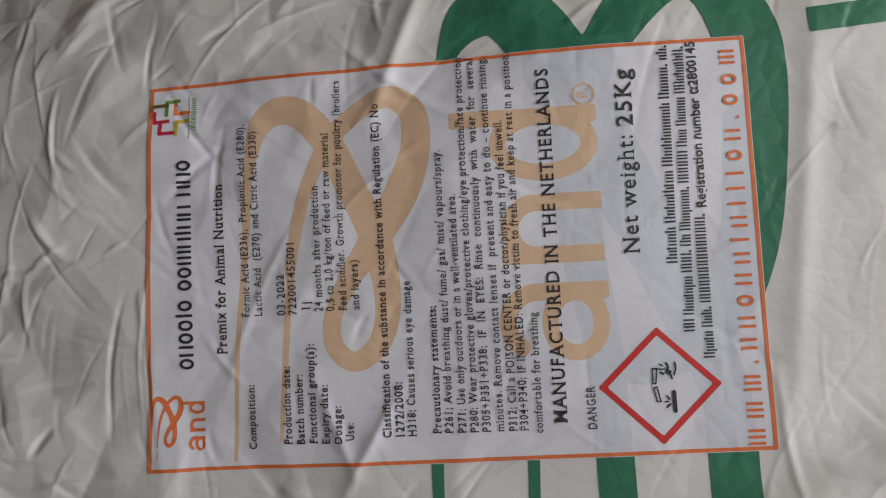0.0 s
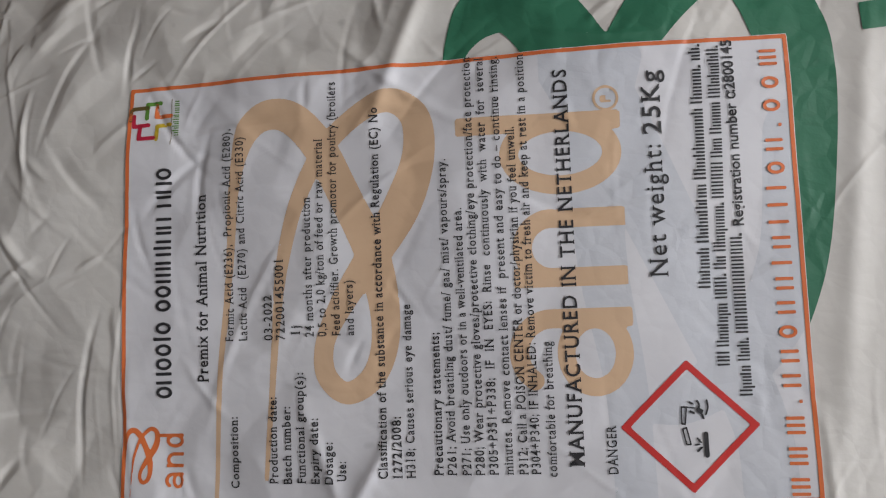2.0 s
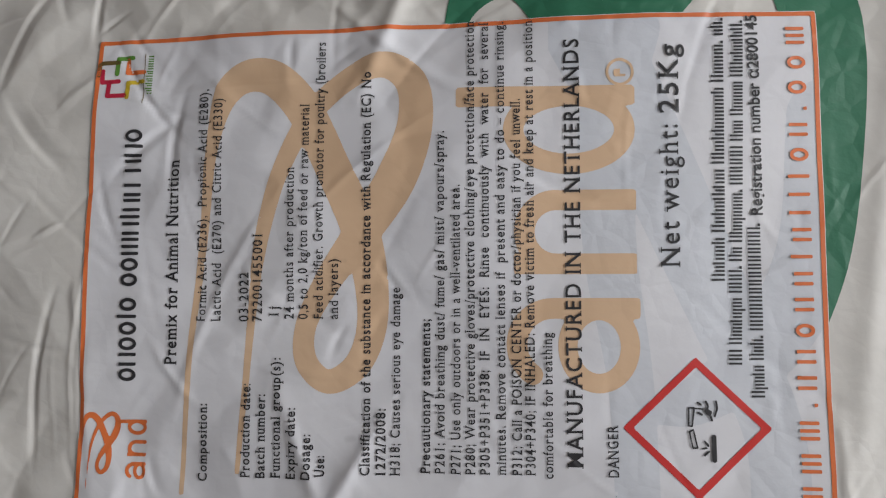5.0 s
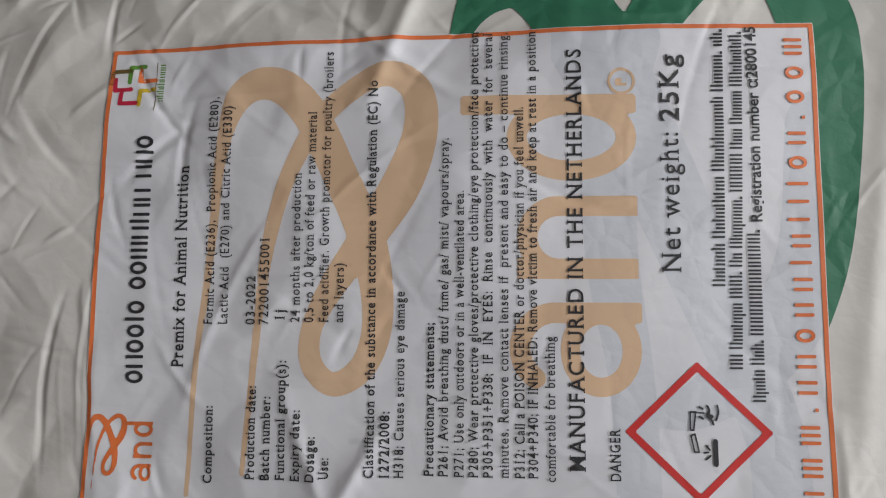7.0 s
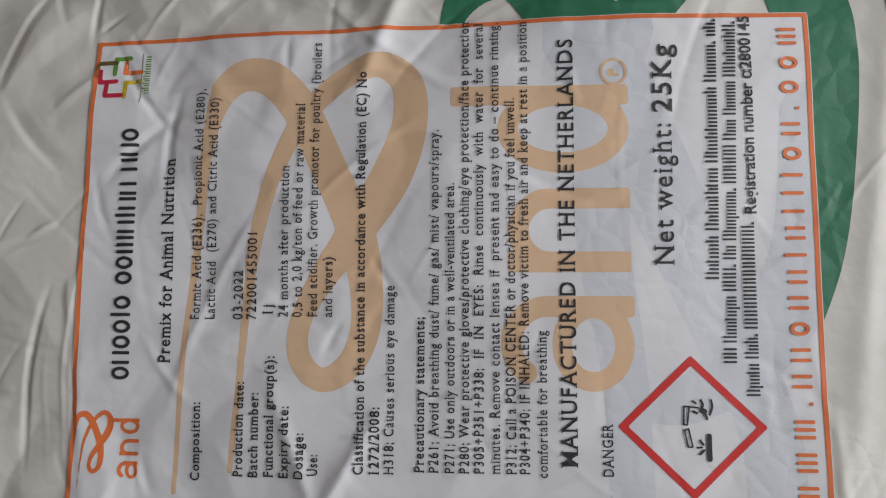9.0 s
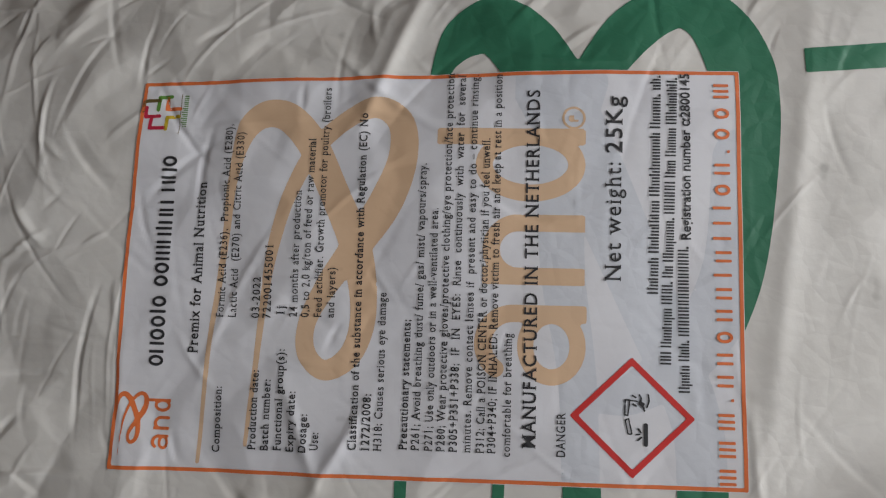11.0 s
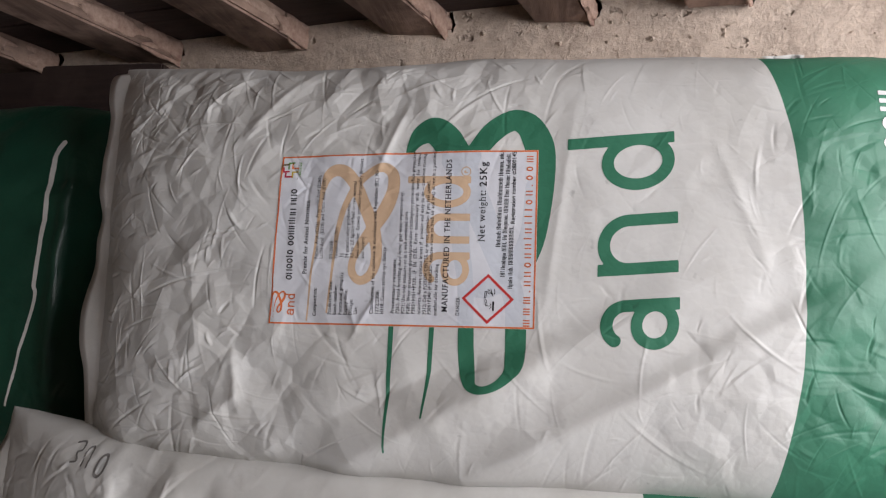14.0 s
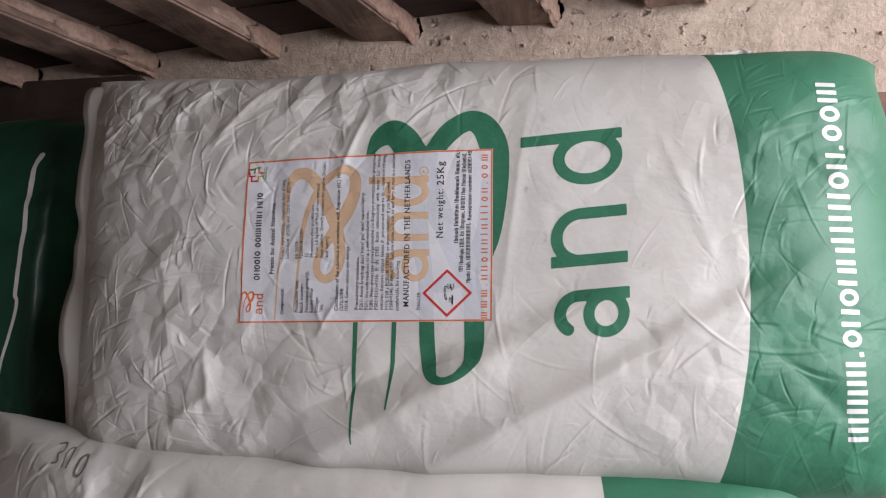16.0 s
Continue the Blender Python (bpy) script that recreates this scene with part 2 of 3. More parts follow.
class Sack:
    """A filled sack lying flat: a pillow with a crumpled upper sheet, in its own plan coordinates."""

    def __init__(self, x0, x1, y0, y1, z_mid, up, down, seed, crumple, folds=(), rise=None, creases=3200, taper=7, shift=None, flaps=()):
        self.taper, self.shift, self.flaps = taper, shift, flaps
        self.box, self.z_mid, self.up, self.down = (x0, x1, y0, y1), z_mid, up, down
        self.seed, self.crumple, self.folds, self.rise = seed, crumple, folds, rise
        r = np.random.RandomState(seed + 100)
        n = int(creases * (x1 - x0) * (y1 - y0))
        self.creases = []
        for k in range(n):
            cx, cy = x0 + (x1 - x0) * r.rand() ** 1.4, r.uniform(y0, y1)
            turn = r.normal(0.85, 0.5) if r.rand() < 0.3 else r.uniform(0, math.pi)
            half = 0.009 + 0.050 * r.rand() ** 2
            wide = min(r.uniform(0.0008, 0.0026), half / 4)
            self.creases.append((cx, cy, turn, half, wide, wide * r.uniform(0.5, 2.5), wide * float(np.clip(r.normal(0.0, 0.32), -0.55, 0.55))))

    def plump(self, x, y):
        x0, x1, y0, y1 = self.box
        u = np.clip((2 * x - x0 - x1) / (x1 - x0), -1, 1)
        v = np.clip((2 * y - y0 - y1) / (y1 - y0), -1, 1)
        return np.power(1 - np.abs(u) ** np.where(u < 0, self.taper, 7), 0.55) * np.power(1 - np.abs(v) ** 4.2, 0.5)

    def top(self, x, y):
        x, y = np.asarray(x, float), np.asarray(y, float)
        if self.shift:
            y = y - self.shift(x)
        s, f = self.seed, self.plump(x, y)
        z = self.z_mid + self.up * f
        k = self.crumple(x, y) * np.minimum(1, f * 1.6)
        patch = np.clip(0.62 + 0.75 * smooth_noise(x * 11, y * 11, s + 70), 0.2, 1.2)
        z = z + k * (crumples(x + 0.006 * smooth_noise(x * 21, y * 21, s), y, 0.066, s, 0.115) + patch * crumples(x, y + 0.003 * smooth_noise(x * 40, y * 40, s + 1), 0.036, s + 20, 0.220)
                     + patch * crumples(x, y, 0.0175, s + 40, 0.120)) + 0.004 * f * smooth_noise(x * 6, y * 6, s + 60)
        flat_x, flat_y, extra = x.ravel(), y.ravel(), np.zeros(x.size)
        for cx, cy, turn, half, wa, wb, amp in self.creases:
            reach = half + max(wa, wb)
            near = np.flatnonzero((np.abs(flat_x - cx) < reach) & (np.abs(flat_y - cy) < reach))
            if len(near):
                dx, dy = flat_x[near] - cx, flat_y[near] - cy
                a = (dx * math.cos(turn) + dy * math.sin(turn)) / half
                d = dy * math.cos(turn) - dx * math.sin(turn) + 0.12 * half * a * a
                extra[near] += amp * np.clip(1 - np.where(d > 0, d / wa, -d / wb), 0, 1) * np.clip(1.3 - 1.3 * np.abs(a), 0, 1)
        z = z + (1.2 * k + 0.08) * extra.reshape(x.shape)
        for fx0, fy0, fx1, fy1, amp, wide in self.folds:
            d, t = along(x, y, fx0, fy0, fx1, fy1)
            z = z + amp * np.exp(1 - np.hypot(d / wide, 1.0)) * np.sin(np.pi * (0.12 + 0.76 * t))
        for ax, ay, bx, by, amp, valley, tail in self.flaps:
            length = math.hypot(bx - ax, by - ay)
            cx, cy = (bx - ax) / length, (by - ay) / length
            along_it = ((x - ax) * cx + (y - ay) * cy) / length
            off = (x - ax) * cy - (y - ay) * cx
            side = np.clip(off / 0.024 + 0.5, 0, 1)
            shape = np.exp((0.008 - np.hypot(off, 0.008)) / (valley + (tail - valley) * side * side * (3 - 2 * side)))
            z = z + amp * shape * np.clip(1.25 - along_it, 0, 1) * np.clip(along_it * 6 + 1, 0, 1)
        if self.rise:
            z = z + self.rise(x, y)
        return z

    def body(self, name, nx, ny, mat, parent, label=""):
        x0, x1, y0, y1 = self.box
        s, r = np.linspace(-1, 1, nx), np.linspace(-1, 1, ny)
        u, v = 0.55 * s + 0.45 * np.sin(np.pi / 2 * s), 0.55 * r + 0.45 * np.sin(np.pi / 2 * r)
        U, V = np.meshgrid(u, v)
        X, Y = (x0 + x1) / 2 + (x1 - x0) / 2 * U, (y0 + y1) / 2 + (y1 - y0) / 2 * V
        low_f = self.plump(X, Y)
        if self.shift:
            Y = Y + self.shift(X)
        top = self.top(X, Y)
        low = self.z_mid - self.down * np.minimum(1, low_f * 1.3) + 0 * X
        wob = 0.004 * V * (U < 0) * np.abs(U) ** 3 + 0.010 * smooth_noise(Y * 14, X * 0 + 3, self.seed) * np.abs(U) ** 18
        wob2 = 0.008 * smooth_noise(X * 9, Y * 0 + 8, self.seed + 2) * np.abs(V) ** 18 - 0.018 * V * np.abs(V) ** 3 * np.clip(U, 0, 1) ** 14 + 0.012 * np.clip(V, 0, 1) ** 4 * np.clip(-U, 0, 1) ** 5
        rows, cols = np.unique(np.r_[0:ny:5, ny - 1]), np.unique(np.r_[0:nx:5, nx - 1])
        coarse = np.stack([X + wob, Y + wob2, low], -1)[rows][:, cols]
        verts = np.concatenate([np.stack([X + wob, Y + wob2, top], -1).reshape(-1, 3), coarse.reshape(-1, 3)])

        def grid(n, m):
            i = (np.arange(m - 1)[:, None] * n + np.arange(n - 1)[None, :]).ravel()
            return np.stack([i, i + 1, i + n + 1, i + n], -1)
        quads, under = grid(nx, ny), grid(len(cols), len(rows))[:, ::-1] + nx * ny
        return mesh_from(name, verts, np.concatenate([quads, under]).tolist(), mat, parent, label)


# ---- print: flat shapes draped on a sack ----
def poly(points, width):
    """A stroke along points, of one width or of a width at each point; gives a signed distance."""
    pts = np.array(points, float)
    ws = np.full(len(pts), width) if np.isscalar(width) else np.array(width, float)

    def sdf(x, y):
        best = np.full(x.shape, 9.0)
        for (ax, ay), (bx, by), wa, wb in zip(pts[:-1], pts[1:], ws[:-1], ws[1:]):
            d, t = along(x, y, ax, ay, bx + 1e-9, by)
            best = np.minimum(best, d - 0.5 * (wa + (wb - wa) * t))
        return best
    return sdf


def rect(x0, x1, y0, y1):
    return lambda x, y: np.maximum(np.maximum(x0 - x, x - x1), np.maximum(y0 - y, y - y1))


def oval(cx, cy, rx, ry, width, a0=0.0, a1=360.0):
    a = np.radians(np.linspace(a0, a1, 40))
    return poly(np.stack([cx + rx * np.cos(a), cy + ry * np.sin(a)], -1), width)


def union(*shapes):
    return lambda x, y: np.minimum.reduce([s(x, y) for s in shapes])


def without(a, b):
    return lambda x, y: np.maximum(a(x, y), -b(x, y))


def spline(points, each=8):
    p = np.array(points, float)
    p = np.concatenate([[2 * p[0] - p[1]], p, [2 * p[-1] - p[-2]]])
    out = []
    for a, b, c, d in zip(p[:-3], p[1:-2], p[2:-1], p[3:]):
        for t in np.linspace(0, 1, each, endpoint=False):
            out.append(0.5 * (2 * b + (c - a) * t + (2 * a - 5 * b + 4 * c - d) * t * t + (3 * b - a - 3 * c + d) * t ** 3))
    out.append(p[-2])
    return np.array(out)


def printed(name, shape, box, step, sack, lift, mat, parent, label=""):
    """Meshes a signed-distance shape by clipping grid cells at its edge, and drapes it on the sack."""
    x0, x1, y0, y1 = box
    xs, ys = step * np.arange(math.floor(x0 / step), math.ceil(x1 / step) + 1), step * np.arange(math.floor(y0 / step), math.ceil(y1 / step) + 1)
    X, Y = np.meshgrid(xs, ys)
    D = shape(X, Y)
    verts, faces, seen = [], [], {}

    def vert(key, x, y):
        if key not in seen:
            seen[key] = len(verts)
            verts.append((x, y))
        return seen[key]
    inside = D <= 0
    cells = np.argwhere(inside[:-1, :-1] | inside[1:, :-1] | inside[:-1, 1:] | inside[1:, 1:])
    for j, i in cells:
        ring = ((j, i), (j, i + 1), (j + 1, i + 1), (j + 1, i))
        face = []
        for a, b in zip(ring, ring[1:] + ring[:1]):
            da, db = D[a], D[b]
            if da <= 0:
                face.append(vert(a, X[a], Y[a]))
            if (da <= 0) != (db <= 0):
                t = da / (da - db)
                face.append(vert((min(a, b), max(a, b)), X[a] + t * (X[b] - X[a]), Y[a] + t * (Y[b] - Y[a])))
        if len(face) > 2:
            faces.append(face)
    P = np.array(verts)
    P = np.column_stack([P, sack.top(P[:, 0], P[:, 1]) + lift])
    return mesh_from(name, P, faces, mat, parent, label)


def text_points(body, bold, gap=1.0):
    data = bpy.data.curves.new("lettering", "FONT")
    data.body, data.size, data.resolution_u, data.offset = body, 1.0, 3, bold
    data.space_character = gap
    ob = bpy.data.objects.new("lettering", data)
    me = ob.to_mesh()
    v = np.array([tuple(p.co) for p in me.vertices])
    f = [tuple(p.vertices) for p in me.polygons]
    ob.to_mesh_clear()
    bpy.data.objects.remove(ob)
    bpy.data.curves.remove(data)
    return v, f


def feet(v, f, reach, thick):
    """Small slabs across the ends of upright strokes."""
    count = {}
    for face in f:
        cy = sum(v[k][1] for k in face) / len(face)
        for a, b in zip(face, face[1:] + face[:1]):
            count.setdefault((min(a, b), max(a, b)), []).append(cy)
    points, quads = [], []
    for (a, b), cs in count.items():
        y = (v[a][1] + v[b][1]) / 2
        x0, x1 = sorted((v[a][0], v[b][0]))
        if len(cs) == 1 and abs(v[a][1] - v[b][1]) < 0.004 and 0.04 < x1 - x0 < 0.14 and ((y < 0.05 and cs[0] > y) or (y > 0.42 and cs[0] < y)):
            h = thick if cs[0] > y else -thick
            n = len(points)
            points += [(x0 - reach, y, 0), (x1 + reach, y, 0), (x1 + reach, y + h, 0), (x0 - reach, y + h, 0)]
            quads.append((n, n + 1, n + 2, n + 3))
    return points, quads


def lettering(body, xa, ya, xb, yb, size, sack, lift, mat, parent, bold=0.0, name="text_line", serif=True):
    """A line of print from (xa, ya) to (xb, yb); its letters stand towards -x."""
    v, f = text_points(body, bold, 1.14 if serif else 1.0)
    bm = bmesh.new()
    if serif:
        points, quads = feet(v, f, 0.06, 0.04 + bold)
        slabs = [bm.verts.new((p[0], p[1], 0.00004)) for p in points]
        for q in quads:
            bm.faces.new([slabs[k] for k in q])
    made = [bm.verts.new(p) for p in v]
    for face in f:
        bm.faces.new([made[k] for k in face])
    limit = 0.0011 / size
    for _ in range(3):
        long_edges = [e for e in bm.edges if e.calc_length() > limit]
        if long_edges:
            bmesh.ops.subdivide_edges(bm, edges=long_edges, cuts=1)
            bmesh.ops.triangulate(bm, faces=bm.faces[:])
    bm.verts.index_update()
    v, f = np.array([tuple(p.co) for p in bm.verts]), [[p.index for p in face.verts] for face in bm.faces]
    bm.free()
    t = (v[:, 0] - v[:, 0].min()) / (v[:, 0].max() - v[:, 0].min())
    X, Y = xa + (xb - xa) * t - size * v[:, 1], ya + (yb - ya) * t
    return mesh_from(name, np.column_stack([X, Y, sack.top(X, Y) + lift + v[:, 2]]), f, mat, parent)


def letter_bars(code, xa, ya, xb, yb, cap, weight, sack, lift, mat, parent, name="text_bar"):
    """Plain upright bars in place of letters: A tall, h tall and short, x short, g hanging, i single, . a dot."""
    wide = {"i": 0.55, ".": 0.5, " ": 0.55, "A": 1.15, "w": 1.4}
    total, at, verts, faces = sum(wide.get(c, 1.0) for c in code), 0.0, [], []

    def bar(s0, s1, low, high):
        n = max(1, int((high - low) * cap / 0.004))
        for k in range(n):
            a, b = low + (high - low) * k / n, low + (high - low) * (k + 1) / n
            base = len(verts)
            for s, h in ((s0, a), (s1, a), (s1, b), (s0, b)):
                verts.append((xa + (xb - xa) * s - cap * h, ya + (yb - ya) * s))
            faces.append((base, base + 1, base + 2, base + 3))
    for c in code:
        w = wide.get(c, 1.0)
        s0, s1 = (at + 0.10 * w) / total, (at + 0.90 * w) / total
        k = (s1 - s0) * weight * 0.8 / w
        high = 1.0 if c in "Ah" else 0.72
        if c == ".":
            bar(s0, s0 + k * 1.3, 0, 0.2)
        elif c == "i":
            bar(s0, s0 + k, 0, 0.9)
        elif c != " ":
            bar(s0, s0 + k, -0.25 if c == "g" else 0, high)
            bar(s1 - k, s1, 0, 0.72 if c == "h" else high)
        at += w
    P = np.array(verts)
    return mesh_from(name, np.column_stack([P, sack.top(P[:, 0], P[:, 1]) + lift]), faces, mat, parent)


def plain_shapes(code, xa, ya, xb, yb, tall, w):
    """Plain shapes in the place of a brand's lettering: o a ring, 1 2 3 so many uprights, . a dot. Gives shapes and boxes."""
    wide = {"1": 0.55, ".": 0.5, " ": 0.6, "3": 1.35}
    total, at, out = sum(wide.get(c, 1.0) for c in code), 0.0, []
    for c in code:
        k = wide.get(c, 1.0)
        s0, s1, sm = (at + 0.08 * k) / total, (at + 0.92 * k) / total, (at + 0.5 * k) / total
        x, y0, y1, ym = xa + (xb - xa) * sm, ya + (yb - ya) * s0 + w / 2, ya + (yb - ya) * s1 - w / 2, ya + (yb - ya) * sm
        at += k
        if c == " ":
            continue
        if c == "o":
            shape = oval(x - tall / 2, ym, tall / 2 - w / 2, (y1 - y0) / 2, w)
        elif c == ".":
            shape = rect(x - w, x, ym - w / 2, ym + w / 2)
        else:
            n = int(c)
            shape = union(*[rect(x - tall * (1.15 if n == 1 else 1.0), x, y - w / 2, y + w / 2) for y in ([ym] if n == 1 else np.linspace(y0, y1, n))])
        out.append((shape, (x - tall * 1.4, x + w, y0 - w, y1 + w)))
    return out


def stems_and_rings(d, n, a, w):
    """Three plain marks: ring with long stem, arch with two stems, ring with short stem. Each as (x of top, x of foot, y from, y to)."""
    dx0, dx1, dy0, dy1, dtop = d
    nx0, nx1, ny0, ny1 = n
    ax0, ax1, ay0, ay1 = a
    h = w / 2
    ring = oval((dx0 + dx1) / 2, (dy0 + dy1) / 2, (dx1 - dx0) / 2 - h, (dy1 - dy0) / 2 - h, w)
    first = union(rect(dtop, dx1, dy1 - w, dy1), ring)
    r = (ny1 - ny0) / 2 - h
    second = union(rect(nx0, nx1, ny0, ny0 + w), rect(nx0 + r + h, nx1, ny1 - w, ny1), oval(nx0 + r + h, (ny0 + ny1) / 2, r, r, w, 90, 270))
    ra, k = (ay1 - ay0) / 2 - h, (ax1 - ax0) * 0.31
    third = union(rect(ax0 + ra + h, ax1, ay1 - w, ay1), oval(ax0 + ra + h, (ay0 + ay1) / 2, ra, ra, w, 90, 235),
                  oval(ax1 - k, (ay0 + ay1) / 2 - h * 0.2, k - h, (ay1 - ay0) / 2 - h, w * 0.92))
    return first, second, third


RIBBON = ((0.046, 0.006, 8), (0.049, 0.056, 10), (0.054, 0.103, 14), (0.058, 0.145, 24), (0.065, 0.166, 50), (0.079, 0.170, 60), (0.093, 0.158, 62),
          (0.106, 0.133, 60), (0.118, 0.105, 62), (0.122, 0.077, 52), (0.117, 0.058, 45), (0.105, 0.050, 40), (0.096, 0.058, 38), (0.096, 0.072, 36),
          (0.104, 0.088, 45), (0.118, 0.108, 60), (0.131, 0.128, 68), (0.138, 0.148, 60), (0.137, 0.165, 54), (0.127, 0.173, 45), (0.114, 0.169, 40),
          (0.098, 0.155, 36), (0.086, 0.133, 30), (0.078, 0.105, 24), (0.074, 0.072, 14), (0.069, 0.015, 8))


def ribbon(ax, bx, ay, by, thick, first=0, last=26):
    c = spline([(ax + bx * x, ay + by * y, w * thick / 4310) for x, y, w in RIBBON[first:last]])
    return poly(c[:, :2], c[:, 2])


# ---- the place ----
def setting(name, bm, mat, label=""):
    return tagged(part(name, bm, mat, None, label), label, "", "", "structure")


# floor: uneven trodden earth and cement
n = 170
fx, fy = np.meshgrid(np.linspace(-2.2, 1.70, n), np.linspace(-2.3, 1.5, n))
fz = -0.012 + 0.010 * smooth_noise(fx * 3, fy * 3, 5) + 0.005 * facets(fx, fy, 0.09, 0.3, 9) + 0.003 * smooth_noise(fx * 21, fy * 21, 8)
k = (np.arange(n - 1)[:, None] * n + np.arange(n - 1)[None, :]).ravel()
tagged(mesh_from("floor", np.stack([fx, fy, fz], -1).reshape(-1, 3), np.stack([k, k + 1, k + n + 1, k + n], -1).tolist(), M_FLOOR),
       "rough dusty brown earth and cement floor", "floor", "", "structure")
setting("wall_north", box_bm(-2.2, 1.70, 1.15, 1.30, -0.02, 2.6), M_WALL, "rough brown plastered wall in shade")
setting("wall_west", box_bm(-2.35, -2.2, -2.3, 1.3, -0.02, 2.6), M_WALL, "rough brown plastered wall in shade")
for nm, b in (("wall_south_a", (-2.2, -0.30, -2.3, -2.15, -0.02, 2.6)), ("wall_south_b", (0.70, 1.70, -2.3, -2.15, -0.02, 2.6)),
              ("wall_south_c", (-0.30, 0.70, -2.3, -2.15, -0.02, 1.1)), ("wall_south_d", (-0.30, 0.70, -2.3, -2.15, 2.0, 2.6)),
              ("wall_east_a", (1.55, 1.70, -2.15, -0.50, -0.02, 2.6)), ("wall_east_b", (1.55, 1.70, 0.85, 1.15, -0.02, 2.6)),
              ("wall_east_c", (1.55, 1.70, -0.50, 0.85, 2.0, 2.6))):
    setting(nm, box_bm(*b), M_WALL, "rough brown plastered wall")
setting("ceiling", box_bm(-2.35, 1.70, -2.3, 1.3, 2.6, 2.7), M_CEIL, "plain dusty board ceiling")


# ---- the sack with the label ----
def worn(x, y):
    left = 1 / (1 + np.exp((x - 0.06) / 0.05))
    label = 1 / (1 + np.exp((np.abs(y - 0.09) - 0.10) / 0.015)) / (1 + np.exp((np.abs(x - 0.16) - 0.15) / 0.02))
    return 0.24 + 0.14 / (1 + np.exp((x - 0.27) / 0.02)) + 0.60 * left + 0.4 * np.clip((y - 0.16) / 0.1, 0, 1) * np.clip((0.36 - x) / 0.1, 0, 1) - 0.16 * label + 0.25 * np.clip((0.03 - y) / 0.03, 0, 1) * np.clip((x - 0.28) / 0.03, 0, 1) + 0.35 * np.clip((x - 0.50) / 0.05, 0, 1) + 0.3 * np.clip((x - 0.64) / 0.06, 0, 1)


FOLDS = ((0.40, 0.050, 0.12, -0.090, -0.004, 0.012), (0.64, 0.10, 0.36, -0.060, -0.005, 0.014),
         (0.62, 0.02, 0.42, -0.12, 0.004, 0.02), (0.116, 0.160, 0.150, 0.245, 0.0024, 0.0028), (0.098, -0.01, 0.125, 0.035, 0.0016, 0.002),
         (0.085, 0.045, 0.104, -0.004, 0.0014, 0.002), (0.30, 0.02, 0.33, 0.24, 0.0012, 0.004), (0.52, 0.07, 0.47, 0.20, 0.0010, 0.004),
         (-0.05, 0.20, 0.03, 0.30, 0.003, 0.004), (-0.02, -0.07, -0.09, -0.12, 0.004, 0.005), (-0.04, -0.02, -0.03, -0.10, 0.003, 0.004),
         (0.07, -0.10, 0.22, -0.03, -0.003, 0.006), (0.57, -0.02, 0.66, -0.10, -0.003, 0.006), (0.59, 0.20, 0.66, 0.12, -0.002, 0.005))
MAIN = Sack(-0.265, 0.73, -0.187, 0.325, 0.272, 0.118, 0.03, 1, worn, FOLDS, taper=4.3, flaps=((0.10, -0.142, 0.44, 0.048, 0.0165, 0.031, 0.036), (0.22, -0.158, 0.62, 0.066, 0.0150, 0.025, 0.036)))
feed_bag = tagged(new("feed_bag"), "off-white paper feed sack with green end and label, on other sacks", "sack", "sacks in the pile")
MAIN.body("body", 1250, 660, M_BAG, feed_bag)


def sewn_end(sack, parent, x_in, lean, y0, y1, wide, seed):
    """A thin crimped paper strip along a sack's end."""
    ys = np.linspace(y0, y1, 120)
    yc = (sack.box[2] + sack.box[3]) / 2
    dy = sack.shift(0 * ys + x_in) if sack.shift else 0 * ys
    inner = sack.z_mid + 0.9 * sack.up * sack.plump(x_in - 0.014 + 0 * ys, yc + (ys - yc) * 0.97)
    rows = []
    for u in (0.0, 0.2, 0.5, 0.8, 1.0):
        edge = 0.010 * smooth_noise(ys * 9, ys * 0 + 2, seed) + 0.004 * smooth_noise(ys * 31, ys * 0, seed + 4)
        x = x_in + lean * (ys - 0.07) - u * (wide + edge)
        z = inner + 0.004 - 0.004 * math.sin(math.pi * min(1, u / 0.6)) - 0.014 * u + 0.007 * u * smooth_noise(ys * 15, ys * 0 + u, seed + 3)
        rows.append(np.stack([x, ys + dy, z], -1))
    k = (np.arange(4)[:, None] * 120 + np.arange(119)[None, :]).ravel()
    seam = mesh_from("seam_strip", np.array(rows).reshape(-1, 3), np.stack([k, k + 1, k + 121, k + 120], -1).tolist(), M_SEAM, parent, "pale crimped sewn end strip")
    sol = seam.modifiers.new("thick", "SOLIDIFY")
    sol.thickness = 0.0025


sewn_end(MAIN, feed_bag, -0.214, 0.010, -0.165, 0.328, 0.056, 3)

# green print
INK = 0.00028
def green_stroke(points):
    c = spline(points)
    return poly(c[:, :2], c[:, 2])


